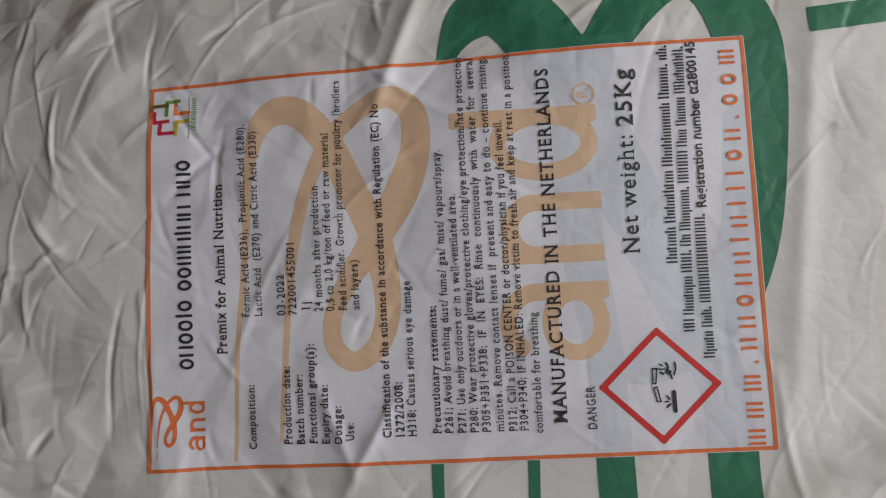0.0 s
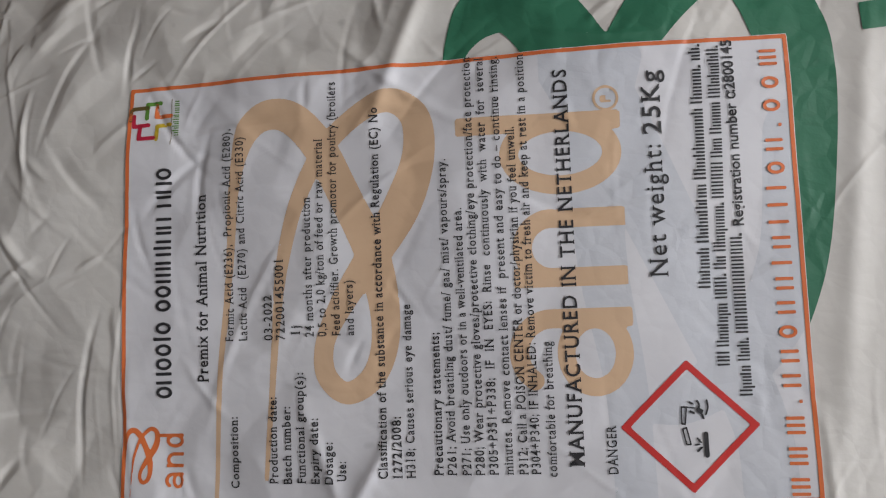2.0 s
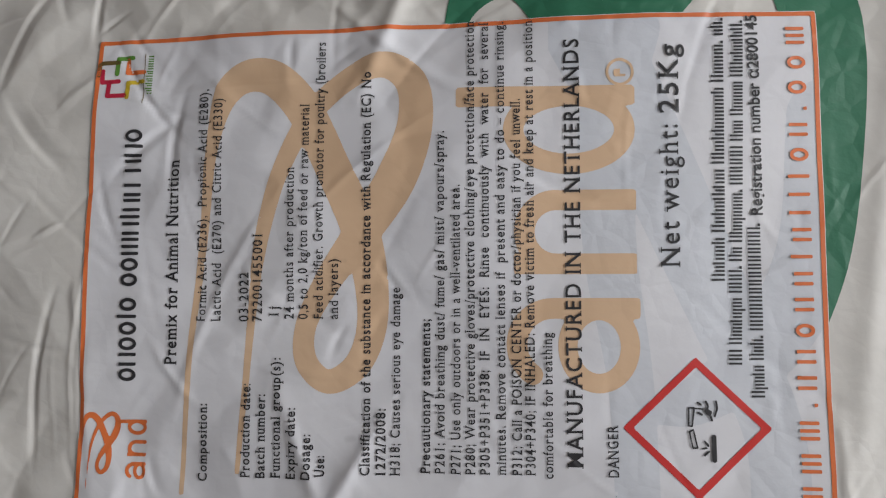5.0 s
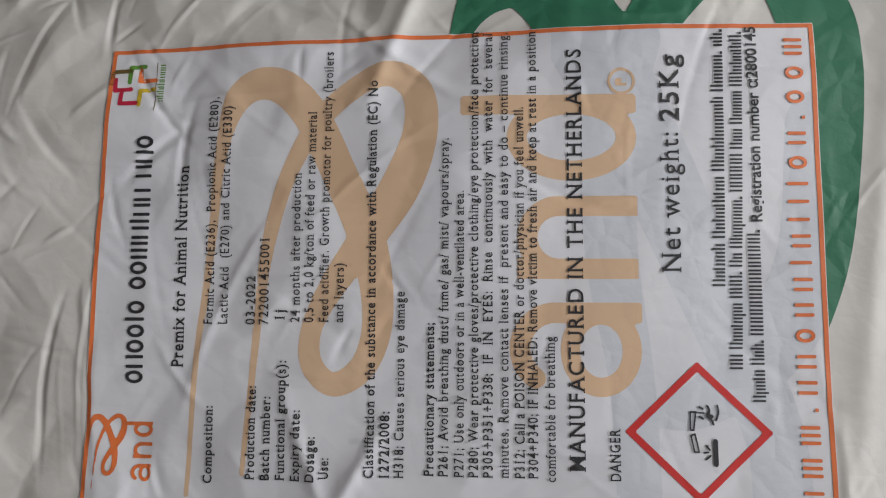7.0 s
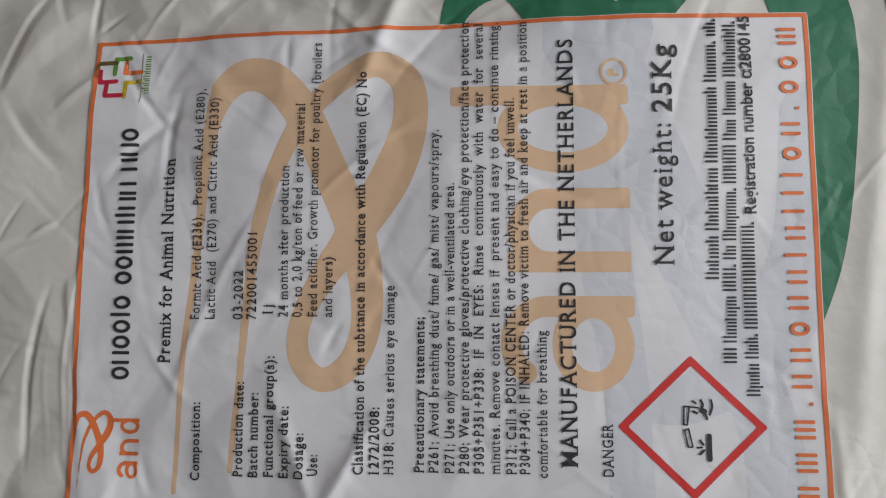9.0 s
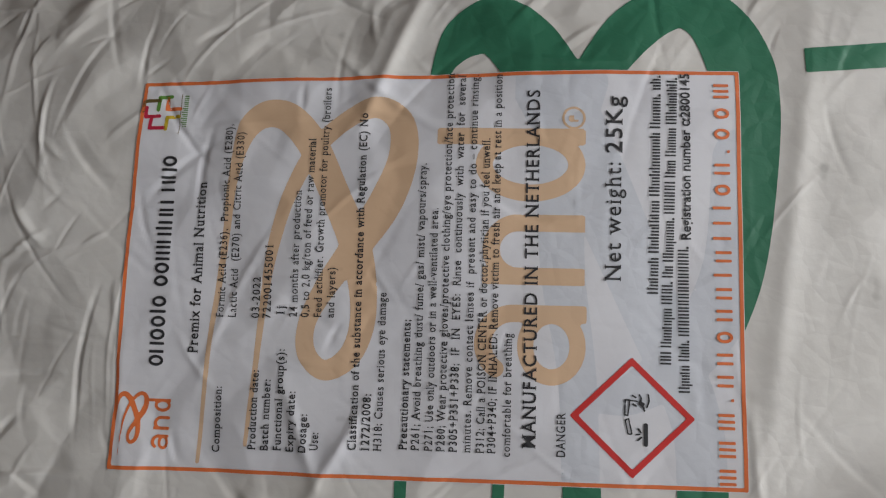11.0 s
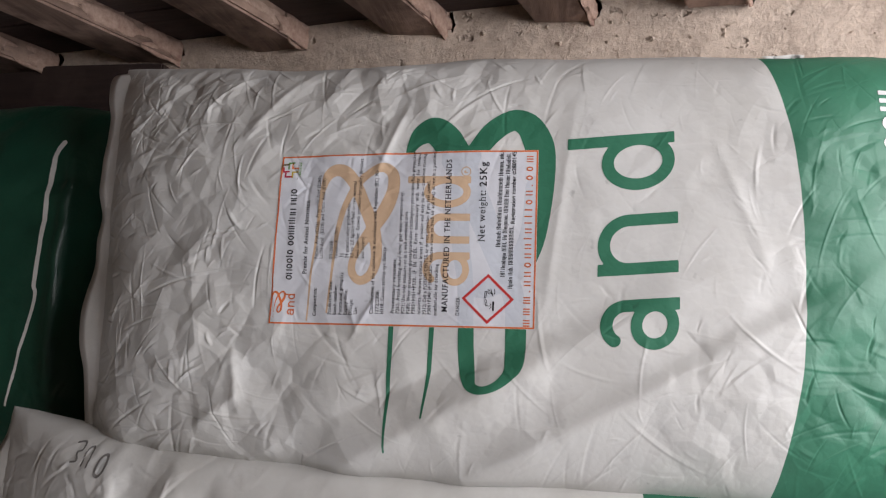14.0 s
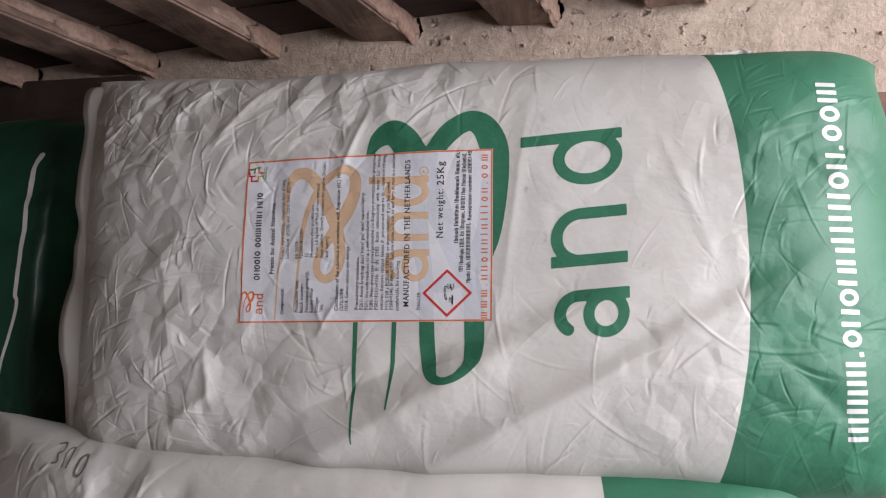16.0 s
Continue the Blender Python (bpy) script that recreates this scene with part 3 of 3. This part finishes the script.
EMBLEM = union(
    green_stroke(((0.152, 0.183, 0.007), (0.157, 0.197, 0.012), (0.166, 0.209, 0.022), (0.180, 0.214, 0.030), (0.193, 0.204, 0.033), (0.203, 0.188, 0.034))),
    green_stroke(((0.222, 0.180, 0.020), (0.229, 0.193, 0.021), (0.242, 0.2105, 0.024), (0.255, 0.2215, 0.024), (0.268, 0.2260, 0.025), (0.282, 0.218, 0.028),
                  (0.292, 0.198, 0.031), (0.2955, 0.175, 0.029), (0.294, 0.14, 0.027), (0.288, 0.10, 0.026), (0.278, 0.07, 0.024))),
    green_stroke(((0.221, 0.02, 0.0165), (0.2220, -0.02, 0.0165), (0.2245, -0.044, 0.016), (0.2290, -0.0560, 0.011), (0.241, -0.0590, 0.008), (0.256, -0.053, 0.009),
                  (0.268, -0.041, 0.013), (0.2725, -0.028, 0.020), (0.2728, 0.0, 0.0215), (0.2725, 0.02, 0.0215))))
printed("printed_ribbon", EMBLEM, (0.13, 0.33, -0.08, 0.25), 0.0011, MAIN, INK, M_GREEN, feed_bag, "green ribbon emblem")
printed("printed_line", poly(((0.142, 0.03), (0.141, -0.05), (0.138, -0.128)), (0.006, 0.0045, 0.002)), (0.13, 0.15, -0.14, 0.03), 0.0012, MAIN, INK, M_GREEN, feed_bag)
printed("printed_line", poly(((0.186, 0.03), (0.184, -0.04), (0.178, -0.09)), (0.0058, 0.0045, 0.0018)), (0.17, 0.20, -0.10, 0.03), 0.0012, MAIN, INK, M_GREEN, feed_bag)
def tilted(shape):
    return lambda x, y: shape(x, y - 0.002 - 0.08 * (x - 0.376))


for shape, box in zip(stems_and_rings((0.357, 0.430, 0.146, 0.206, 0.322), (0.354, 0.433, 0.059, 0.121), (0.357, 0.434, -0.016, 0.034), 0.0122),
                      ((0.31, 0.44, 0.13, 0.22), (0.34, 0.44, 0.05, 0.13), (0.34, 0.445, -0.03, 0.045))):
    printed("printed_mark", tilted(shape), box, 0.0011, MAIN, INK, M_GREEN, feed_bag, "large green printed mark")
for shape, box in plain_shapes("333.o2o2211111o2.oo3", 0.669, -0.117, 0.653, 0.261, 0.0215, 0.0050):
    printed("printed_shape", shape, box, 0.0010, MAIN, 0.0004, M_WHITE_INK, feed_bag)

# ---- the label and its print ----
LX0, LX1, LY0, LY1 = 0.003, 0.292, 0.001, 0.189


def label_edge(inset):
    def sdf(x, y):
        xa = LX0 + 0.005 * (y - LY0) / (LY1 - LY0) + inset
        ya, yb = LY0 + 0.003 * x / 0.29 + inset, LY1 - 0.002 + 0.005 * x / 0.29 - inset
        return np.maximum(np.maximum(xa - x, x - (LX1 - inset)), np.maximum(ya - y, y - yb))
    return sdf


sticker = printed("label_sheet", label_edge(0), (-0.002, 0.296, -0.002, 0.196), 0.0012, MAIN, 0.00038, M_LABEL, feed_bag, "white printed product label")
SHOW = union(green_stroke(((0.203, 0.188, 0.034), (0.226, 0.140, 0.030), (0.252, 0.080, 0.026), (0.270, 0.035, 0.022), (0.2728, 0.0, 0.0215))),
             green_stroke(((0.222, 0.185, 0.020), (0.212, 0.150, 0.022), (0.212, 0.100, 0.020), (0.219, 0.050, 0.017), (0.221, 0.0, 0.0165))),
             green_stroke(((0.294, 0.150, 0.030), (0.288, 0.10, 0.028), (0.270, 0.065, 0.025), (0.245, 0.045, 0.018), (0.228, 0.04, 0.010))))
printed("show_through", lambda x, y: np.maximum(SHOW(x, y), label_edge(0.0022)(x, y)), (0.19, 0.296, -0.002, 0.196), 0.0012, MAIN, 0.00040, M_SHOW, sticker, "darker print showing through the label")
printed("label_border", without(label_edge(0.0003), label_edge(0.0020)), (-0.002, 0.296, -0.002, 0.196), 0.0008, MAIN, 0.00054, M_ORANGE, sticker, "orange border line")
printed("watermark_ribbon", ribbon(0, 1, 0, 1, 1.0), (0.04, 0.15, 0.0, 0.185), 0.0012, MAIN, 0.00043, M_PALE, sticker, "pale orange ribbon emblem")
for shape, box in zip(stems_and_rings((0.172, 0.222, 0.129, 0.163, 0.154), (0.176, 0.222, 0.091, 0.123), (0.173, 0.223, 0.047, 0.082), 0.0078),
                      ((0.15, 0.226, 0.125, 0.168), (0.17, 0.226, 0.085, 0.128), (0.168, 0.228, 0.042, 0.088))):
    printed("watermark_mark", shape, box, 0.0012, MAIN, 0.00043, M_PALE, sticker)
printed("watermark_ring", union(oval(0.2165, 0.168, 0.0048, 0.0048, 0.0011), rect(0.2142, 0.2188, 0.1662, 0.1672), rect(0.2142, 0.2166, 0.1662, 0.1692)),
        (0.21, 0.224, 0.16, 0.176), 0.0006, MAIN, 0.00052, M_PALE, sticker)
# small emblem and marks at the label's head
printed("small_ribbon", ribbon(-0.0038, 0.169, 0.0048, 0.183, 0.17), (0.0, 0.022, 0.0, 0.042), 0.0005, MAIN, 0.00054, M_ORANGE, sticker)
for shape, box in zip(stems_and_rings((0.0235, 0.0315, 0.0282, 0.0342, 0.0195), (0.0238, 0.0315, 0.0200, 0.0262), (0.0235, 0.0315, 0.0112, 0.0178), 0.0014),
                      ((0.018, 0.033, 0.027, 0.036), (0.022, 0.033, 0.019, 0.0275), (0.022, 0.033, 0.010, 0.0195))):
    printed("small_mark", shape, box, 0.0004, MAIN, 0.00054, M_ORANGE, sticker)
for name, pts, mat in (("cross_stroke", ((0.009, 0.1722), (0.009, 0.1773), (0.0168, 0.1777)), M_OLIVE), ("cross_stroke", ((0.0163, 0.1728), (0.0166, 0.1793), (0.0225, 0.1796)), M_LEAF),
                       ("cross_stroke", ((0.0105, 0.1740), (0.0105, 0.1692), (0.0171, 0.1697)), M_CRIMSON), ("cross_stroke", ((0.0134, 0.1692), (0.0130, 0.1635), (0.0200, 0.1637)), M_CRIMSON),
                       ("cross_stroke", ((0.0207, 0.1786), (0.0207, 0.1733), (0.0274, 0.1735)), M_ORANGE), ("cross_stroke", ((0.0210, 0.1630), (0.0212, 0.1690), (0.0272, 0.1695)), M_YELLOW)):
    printed(name, poly(pts, 0.0018), (0.006, 0.030, 0.158, 0.184), 0.0005, MAIN, 0.00054, mat, sticker)
printed("thin_rule", rect(0.0275, 0.0279, 0.1600, 0.1815), (0.026, 0.029, 0.158, 0.184), 0.0004, MAIN, 0.00054, M_OLIVE, sticker)
letter_bars("xhhihixxx", 0.0312, 0.1640, 0.0312, 0.1805, 0.0030, 0.4, MAIN, 0.00054, M_LEAF, sticker)

TEXT = 0.00078
def bar_line(code, xa, ya, xb, yb, tall, w, mat, step):
    shapes, boxes = zip(*plain_shapes(code, xa, ya, xb, yb, tall, w))
    box = (min(b[0] for b in boxes), max(b[1] for b in boxes), min(b[2] for b in boxes), max(b[3] for b in boxes))
    tagged(printed("shape_line", union(*shapes), box, step, MAIN, TEXT, mat, sticker), kind="stuff")


bar_line("o2oo1o oo32122 22o", 0.0275, 0.049, 0.0285, 0.150, 0.0070, 0.0013, M_BLACK, 0.00045)
letter_bars("Axixxh Axhxihixx Ahxhhxxxxh Axxxx. xh.", 0.2545, 0.088, 0.256, 0.189, 0.0048, 0.46, MAIN, TEXT, M_BLACK, sticker)
letter_bars("AA Axxixgx AAA. Ax Ahxgxxx. AAAAA Axx Axxxx AAxhxihA.", 0.260, 0.057, 0.2635, 0.188, 0.0048, 0.46, MAIN, TEXT, M_BLACK, sticker)
letter_bars("Agxix Axh. AAAAAAAAAAAAA.", 0.268, 0.045, 0.268, 0.110, 0.0048, 0.46, MAIN, TEXT, M_BLACK, sticker)
bar_line("3 3 3 . 2 2 o 2 2 1 2 1 1 1 o 2 . o o 3", 0.2868, 0.006, 0.2868, 0.186, 0.0070, 0.0013, M_ORANGE, 0.0005)
LINES = (
    ("Premix for Animal Nutrition", 0.044, 0.056, 0.137, 0.0068, 0.014), ("Composition:", 0.0565, 0.011, 0.041, 0.0053, 0.014),
    ("Formic Acid (E236),  Propionic Acid (E280),", 0.0555, 0.073, 0.165, 0.0053, 0.005), ("Lactic Acid  (E270) and Citric Acid (E330)", 0.0615, 0.073, 0.161, 0.0053, 0.005),
    ("Production date:", 0.074, 0.013, 0.049, 0.0053, 0.014), ("Batch number:", 0.080, 0.013, 0.045, 0.0053, 0.014),
    ("Functional group(s):", 0.086, 0.013, 0.059, 0.0053, 0.014), ("Expiry date:", 0.092, 0.013, 0.040, 0.0053, 0.014),
    ("Dosage:", 0.098, 0.013, 0.030, 0.0053, 0.014), ("Use:", 0.1035, 0.014, 0.022, 0.0053, 0.014),
    ("03-2022", 0.073, 0.073, 0.092, 0.0056, 0.006), ("722001455001", 0.0785, 0.073, 0.107, 0.0056, 0.006), ("1j", 0.085, 0.075, 0.079, 0.0056, 0.006),
    ("24 months after production", 0.091, 0.074, 0.133, 0.0053, 0.005), ("0,5 to 2,0 kg/ton of feed or raw material", 0.0965, 0.074, 0.158, 0.0053, 0.005),
    ("Feed acidifier. Growth promotor for poultry (broilers", 0.1025, 0.074, 0.183, 0.0053, 0.005), ("and layers)", 0.1085, 0.074, 0.097, 0.0053, 0.005),
    ("Classification of the substance in accordance with Regulation (EC) No", 0.121, 0.015, 0.170, 0.0053, 0.014), ("1272/2008:", 0.127, 0.015, 0.040, 0.0053, 0.014),
    ("H318; Causes serious eye damage", 0.1325, 0.015, 0.086, 0.0053, 0.007), ("Precautionary statements;", 0.144, 0.016, 0.074, 0.0053, 0.014),
    ("P261; Avoid breathing dust/ fume/ gas/ mist/ vapours/spray.", 0.1495, 0.016, 0.146, 0.0053, 0.007),
    ("P271; Use only outdoors or in a well-ventilated area.", 0.1555, 0.016, 0.125, 0.0053, 0.007),
    ("P280; Wear protective gloves/protective clothing/eye protection/face protection", 0.161, 0.016, 0.190, 0.0053, 0.007),
    ("P305+P351+P338;  IF  IN  EYES:  Rinse  continuously  with  water  for  several", 0.1665, 0.016, 0.189, 0.0053, 0.007),
    ("minutes. Remove contact lenses if  present and easy to do \u2013 continue rinsing.", 0.1725, 0.016, 0.189, 0.0053, 0.005),
    ("P312; Call a POISON CENTER or doctor/physician if you feel unwell.", 0.1785, 0.016, 0.158, 0.0053, 0.007),
    ("P304+P340; IF INHALED: Remove victim to fresh air and keep at rest in a position", 0.1835, 0.016, 0.189, 0.0053, 0.007),
    ("comfortable for breathing", 0.190, 0.015, 0.069, 0.0053, 0.005), ("MANUFACTURED IN THE NETHERLANDS", 0.201, 0.019, 0.181, 0.0084, 0.008),
    ("DANGER", 0.214, 0.016, 0.035, 0.0056, 0.006), ("Net weight:", 0.2380, 0.0935, 0.1475, 0.0105, 0.0), ("25Kg", 0.2385, 0.1520, 0.1785, 0.0108, 0.008),
    ("Registration number \u03b12800145", 0.2690, 0.113, 0.190, 0.0062, 0.018))
for body, x, ya, yb, size, bold in LINES:
    lettering(body, x, ya, x, yb, size, MAIN, TEXT, M_BLACK, sticker, bold, serif=not body.startswith("Registration"))
# hazard sign: red square on its corner, with two tilted tubes, drops, a slab and a palm-like lump
dx, dy = 0.243, 0.034
diamond = lambda r: (lambda x, y: np.abs(x - dx) / 0.0272 + np.abs(y - dy) / 0.0260 - r)
printed("hazard_frame", without(diamond(1.0), diamond(0.86)), (0.21, 0.275, 0.005, 0.064), 0.0008, MAIN, 0.00054, M_RED, sticker, "red diamond frame")
HAZARD = (("hazard_tube", poly(((0.2400, 0.0328), (0.2412, 0.0268), (0.2429, 0.0268), (0.2415, 0.0334), (0.2400, 0.0328)), 0.0006)),
          ("hazard_tube", union(poly(((0.2400, 0.0415), (0.2398, 0.0349), (0.2411, 0.0347), (0.2420, 0.0415), (0.2400, 0.0415)), 0.0006), poly(((0.2400, 0.0415), (0.2453, 0.0410)), 0.0006))),
          ("hazard_drop", poly(((0.2434, 0.0397), (0.2447, 0.0390)), 0.0009)), ("hazard_drop", poly(((0.2432, 0.0434), (0.2446, 0.0426)), 0.0007)),
          ("hazard_drop", poly(((0.2456, 0.0292), (0.2468, 0.0276)), 0.0008)), ("hazard_drop", poly(((0.2446, 0.0266), (0.2462, 0.0268)), 0.0007)), ("hazard_drop", poly(((0.2454, 0.0242), (0.2470, 0.0256)), 0.0008)),
          ("hazard_slab", poly(((0.2489, 0.0225), (0.2489, 0.0308)), 0.0018)),
          ("hazard_lump", union(poly(spline(((0.2462, 0.0438), (0.2470, 0.0420), (0.2462, 0.0400), (0.2478, 0.0385), (0.2484, 0.0368))), 0.0008),
                                poly(spline(((0.2500, 0.0440), (0.2503, 0.0412), (0.2494, 0.0384))), 0.0007), poly(((0.2464, 0.0404), (0.2478, 0.0398)), 0.0014))))
for name, shape in HAZARD:
    printed(name, shape, (0.236, 0.253, 0.020, 0.048), 0.0004, MAIN, TEXT, M_BLACK, sticker)

# ---- the sack in front, its corner folded over the labelled one ----
def slide(x):
    return 0.09 * np.clip(-0.13 - x, 0, 0.2) - 0.025 * np.clip(x + 0.1, 0, 0.5)


def even(x, y):
    return 0.4 + 1.3 / (1 + np.exp((x + 0.10) / 0.04))


FRONT = Sack(-0.360, 0.62, -0.66, -0.136, 0.302, 0.105, 0.065, 5, even, ((0.0, -0.2, 0.5, -0.21, 0.01, 0.05), (-0.06, -0.19, -0.10, -0.34, -0.012, 0.012), (-0.18, -0.15, -0.16, -0.30, 0.010, 0.008)), None, taper=3.4, shift=slide)
M_FRONT = band_material("sack_paper_front", WHITE, WHITE_DIRT, GREEN, GREEN_DIRT, 0.42, 0.02, -0.40, 0.26, 0.45)
front_bag = tagged(new("feed_bag"), "off-white paper feed sack with green end, folded corner and pen marks", "sack", "sacks in the pile")
FRONT.body("body", 460, 270, M_FRONT, front_bag)
PEN = (poly(spline(((-0.240, -0.144), (-0.230, -0.143), (-0.228, -0.151), (-0.234, -0.154), (-0.229, -0.162), (-0.237, -0.164))), 0.0020),
       poly(spline(((-0.220, -0.167), (-0.221, -0.150), (-0.214, -0.149), (-0.212, -0.168))), 0.0020), oval(-0.194, -0.165, 0.0060, 0.0110, 0.0028))
for mark in PEN:
    printed("pen_mark", mark, (-0.250, -0.180, -0.190, -0.130), 0.0012, FRONT, 0.0011, M_GREY_INK, front_bag, "dark hand-drawn pen mark")
printed("torn_patch", poly(((-0.194, -0.160), (-0.194, -0.170)), 0.0075), (-0.206, -0.18, -0.185, -0.145), 0.0012, FRONT, 0.0011, M_WHITE_INK, front_bag, "small torn white patch")
for i in range(2):
    printed("red_print", rect(-0.218 + 0.022 * i, -0.202 + 0.022 * i, -0.232, -0.208), (-0.23, -0.17, -0.25, -0.20), 0.0015, FRONT, 0.0011, M_RED, front_bag, "faded red printed bar")
sewn_end(FRONT, front_bag, -0.320, 0.0, -0.64, -0.150, 0.040, 13)
for i in range(3):
    printed("pale_print", rect(0.176 + 0.020 * i, (0.180 if i == 0 else 0.190) + 0.020 * i, -0.158, -0.147), (0.17, 0.25, -0.165, -0.14), 0.0015, FRONT, 0.0011, M_RUST, front_bag, "rust-red printed bar")

# ---- sacks left of and below them ----
def plain(x, y):
    return 0.7 + 0 * x


left_bag = tagged(new("feed_bag"), "green plastic sack end with a white edge, shade darkened into its colour", "sack", "sacks in the pile")
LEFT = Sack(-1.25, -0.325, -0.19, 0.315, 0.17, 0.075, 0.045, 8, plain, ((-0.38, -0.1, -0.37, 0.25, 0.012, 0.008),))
LEFT.body("body", 300, 150, M_GREEN_SACK_SHADED, left_bag)
printed("white_edge", poly(spline(((-0.388, 0.250), (-0.396, 0.225), (-0.398, 0.14), (-0.402, 0.05), (-0.400, 0.03), (-0.415, -0.05), (-0.435, -0.12))), (*np.linspace(0.008, 0.003, 49),)),
        (-0.45, -0.36, -0.13, 0.26), 0.002, LEFT, 0.0015, M_SEAM, left_bag, "white folded edge")
for spec, mat, lab in (((-0.27, 0.75, -0.17, 0.325, 0.185, 0.055, 0.055, 12), M_SEAM, "off-white paper feed sack lying under another sack"),
                       ((-0.27, 0.66, -0.68, -0.19, 0.185, 0.055, 0.055, 14), M_SEAM, "off-white paper feed sack lying under another sack"),
                       ((-1.20, -0.29, -0.14, 0.26, 0.07, 0.045, 0.065, 16), M_GREEN_SACK_SHADED, "green plastic sack in the lower layer, in the shade-darkened colour")):
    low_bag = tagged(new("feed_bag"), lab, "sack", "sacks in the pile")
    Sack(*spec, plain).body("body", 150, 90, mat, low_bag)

# ---- pallet under the sacks ----
pallet = tagged(new("wooden_pallet"), "low wooden pallet of pale boards under the sacks", "pallet")
for i in range(7):
    y = -0.70 + 0.152 * i
    part("deck_board", box_bm(-0.28, 0.80, y, y + 0.11, 0.10, 0.122, 0.003), M_DECK, pallet)
for x in (-0.26, 0.22, 0.70):
    part("runner", box_bm(x, x + 0.09, -0.70, 0.32, 0.0, 0.099, 0.004), M_DECK, pallet)

tagged(part("loose_board", box_bm(0.745, 1.02, 0.16, 0.335, 0.0, 0.035, 0.004), M_PALE_WOOD), "short pale wooden board on the floor by the sacks", "board")

# ---- slatted stand leaning behind ----
stand = tagged(new("slatted_pallet"), "old brown wooden slatted pallet standing on edge, leaning sideways", "pallet")
for i in range(-3, 4):
    x, y = -0.217 + 0.2365 * i, 0.470 + 0.0165 * i
    bm = box_bm(0, 0.094, 0, 0.050, -0.01, 1.25, 0.004, 7, 0.005, i)
    for v in bm.verts:
        v.co.x += x - 0.265 * v.co.z
        v.co.y += y - 0.02 * v.co.z
    slat = part("slat", bm, M_SLAT, stand, "", True)
    slat.data.set_sharp_from_angle(angle=radians(40))
    for k in range(3):
        h = 0.015 + 0.10 * k + 0.03 * noise.noise(Vector((i * 2.3, k * 4.1, 1)))
        size = 0.9 - 0.25 * k
        bm = bmesh.new()
        bmesh.ops.create_icosphere(bm, subdivisions=3, radius=1)
        for v in bm.verts:
            d = 1 + 0.5 * noise.noise(v.co * 1.9 + Vector((i * 3.1, k * 1.7, 0))) + 0.3 * noise.noise(v.co * 4 + Vector((k, i, 2)))
            up = 0.065 * d * v.co.z
            v.co = Vector((x + 0.0925 - 0.265 * (h + up) + 0.0055 * size * d * v.co.x, y + 0.020 + 0.026 * size * d * v.co.y, h + up))
            v.co.z = max(v.co.z, -0.01)
        part("mortar_dab", bm, M_DAB, slat, "pale dried mortar stuck to the wood", True)
# added boards, coloured near-black to stand in for shade in the slat gaps
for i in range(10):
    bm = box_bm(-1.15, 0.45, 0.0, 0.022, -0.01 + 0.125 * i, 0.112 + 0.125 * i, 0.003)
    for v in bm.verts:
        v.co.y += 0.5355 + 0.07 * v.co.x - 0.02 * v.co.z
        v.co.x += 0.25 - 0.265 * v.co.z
    part("gap_shade_board", bm, M_SHADE_WOOD, stand, "added near-black board standing in for the shade between the slats")

# ---- added near-black slabs: the floor's shade beside the sacks, put into colour ----
tagged(part("floor_shade_slab", box_bm(-1.35, -0.37, 0.20, 0.445, -0.012, 0.016, 0.003), M_SHADE_WOOD), "added near-black slab standing in for the shaded floor", "plank")
tagged(part("floor_shade_slab", box_bm(-1.40, -0.30, -0.14, 0.194, -0.012, 0.016, 0.003), M_SHADE_WOOD), "added near-black slab standing in for the shaded floor", "plank")

# ---- clods and grit on the floor ----
r = np.random.RandomState(31)
verts, faces = [], []
for k in range(2200):
    cx, cy = r.uniform(-0.45, 1.35), r.uniform(0.24, 1.1)
    size = 0.0010 + 0.0042 * r.rand() ** 5
    cz = -0.012 + 0.010 * float(smooth_noise(np.array([cx * 3]), np.array([cy * 3]), 5)[0]) + 0.4 * size
    base = len(verts)
    for a in range(5):
        w = size * r.uniform(0.7, 1.3)
        verts.append((cx + w * math.cos(a * 1.2566), cy + w * math.sin(a * 1.2566), cz - 0.6 * size + 0.3 * size * r.rand()))
    verts.append((cx + 0.3 * size * r.normal(), cy + 0.3 * size * r.normal(), cz + size * r.uniform(0.3, 0.9)))
    faces += [(base + a, base + (a + 1) % 5, base + 5) for a in range(5)]
tagged(mesh_from("floor_grit", verts, faces, M_FLOOR, None, "", False), "scattered dry brown clods and grit on the floor", "grit", "", "stuff")

# ---- scraps ----
def scrap(name, label, cx, cy, sx, sy, z, seed, mat, fold):
    m = 16
    gx, gy = np.meshgrid(np.linspace(-1, 1, m), np.linspace(-1, 1, m))
    X = cx + sx * (gx + 0.15 * smooth_noise(gy * 2, gx, seed))
    Y = cy + sy * (gy + 0.2 * smooth_noise(gx * 2, gy, seed + 1))
    Z = z + fold * facets(X, Y, min(sx, sy) * 0.9, 0.4, seed) + fold
    k = (np.arange(m - 1)[:, None] * m + np.arange(m - 1)[None, :]).ravel()
    ob = mesh_from(name, np.stack([X, Y, Z], -1).reshape(-1, 3), np.stack([k, k + 1, k + m + 1, k + m], -1).tolist(), mat, None, "", False)
    mod = ob.modifiers.new("thick", "SOLIDIFY")
    mod.thickness = 0.0008
    return tagged(ob, label, "wrap")


scrap("plastic_wrap", "crumpled shiny clear plastic wrap beside the sacks", 0.645, -0.262, 0.078, 0.052, 0.235, 21, M_FOIL, 0.010)
scrap("paper_scrap", "small white paper scrap sticking out from the pile", 0.575, 0.338, 0.022, 0.010, 0.225, 23, M_SEAM, 0.004)
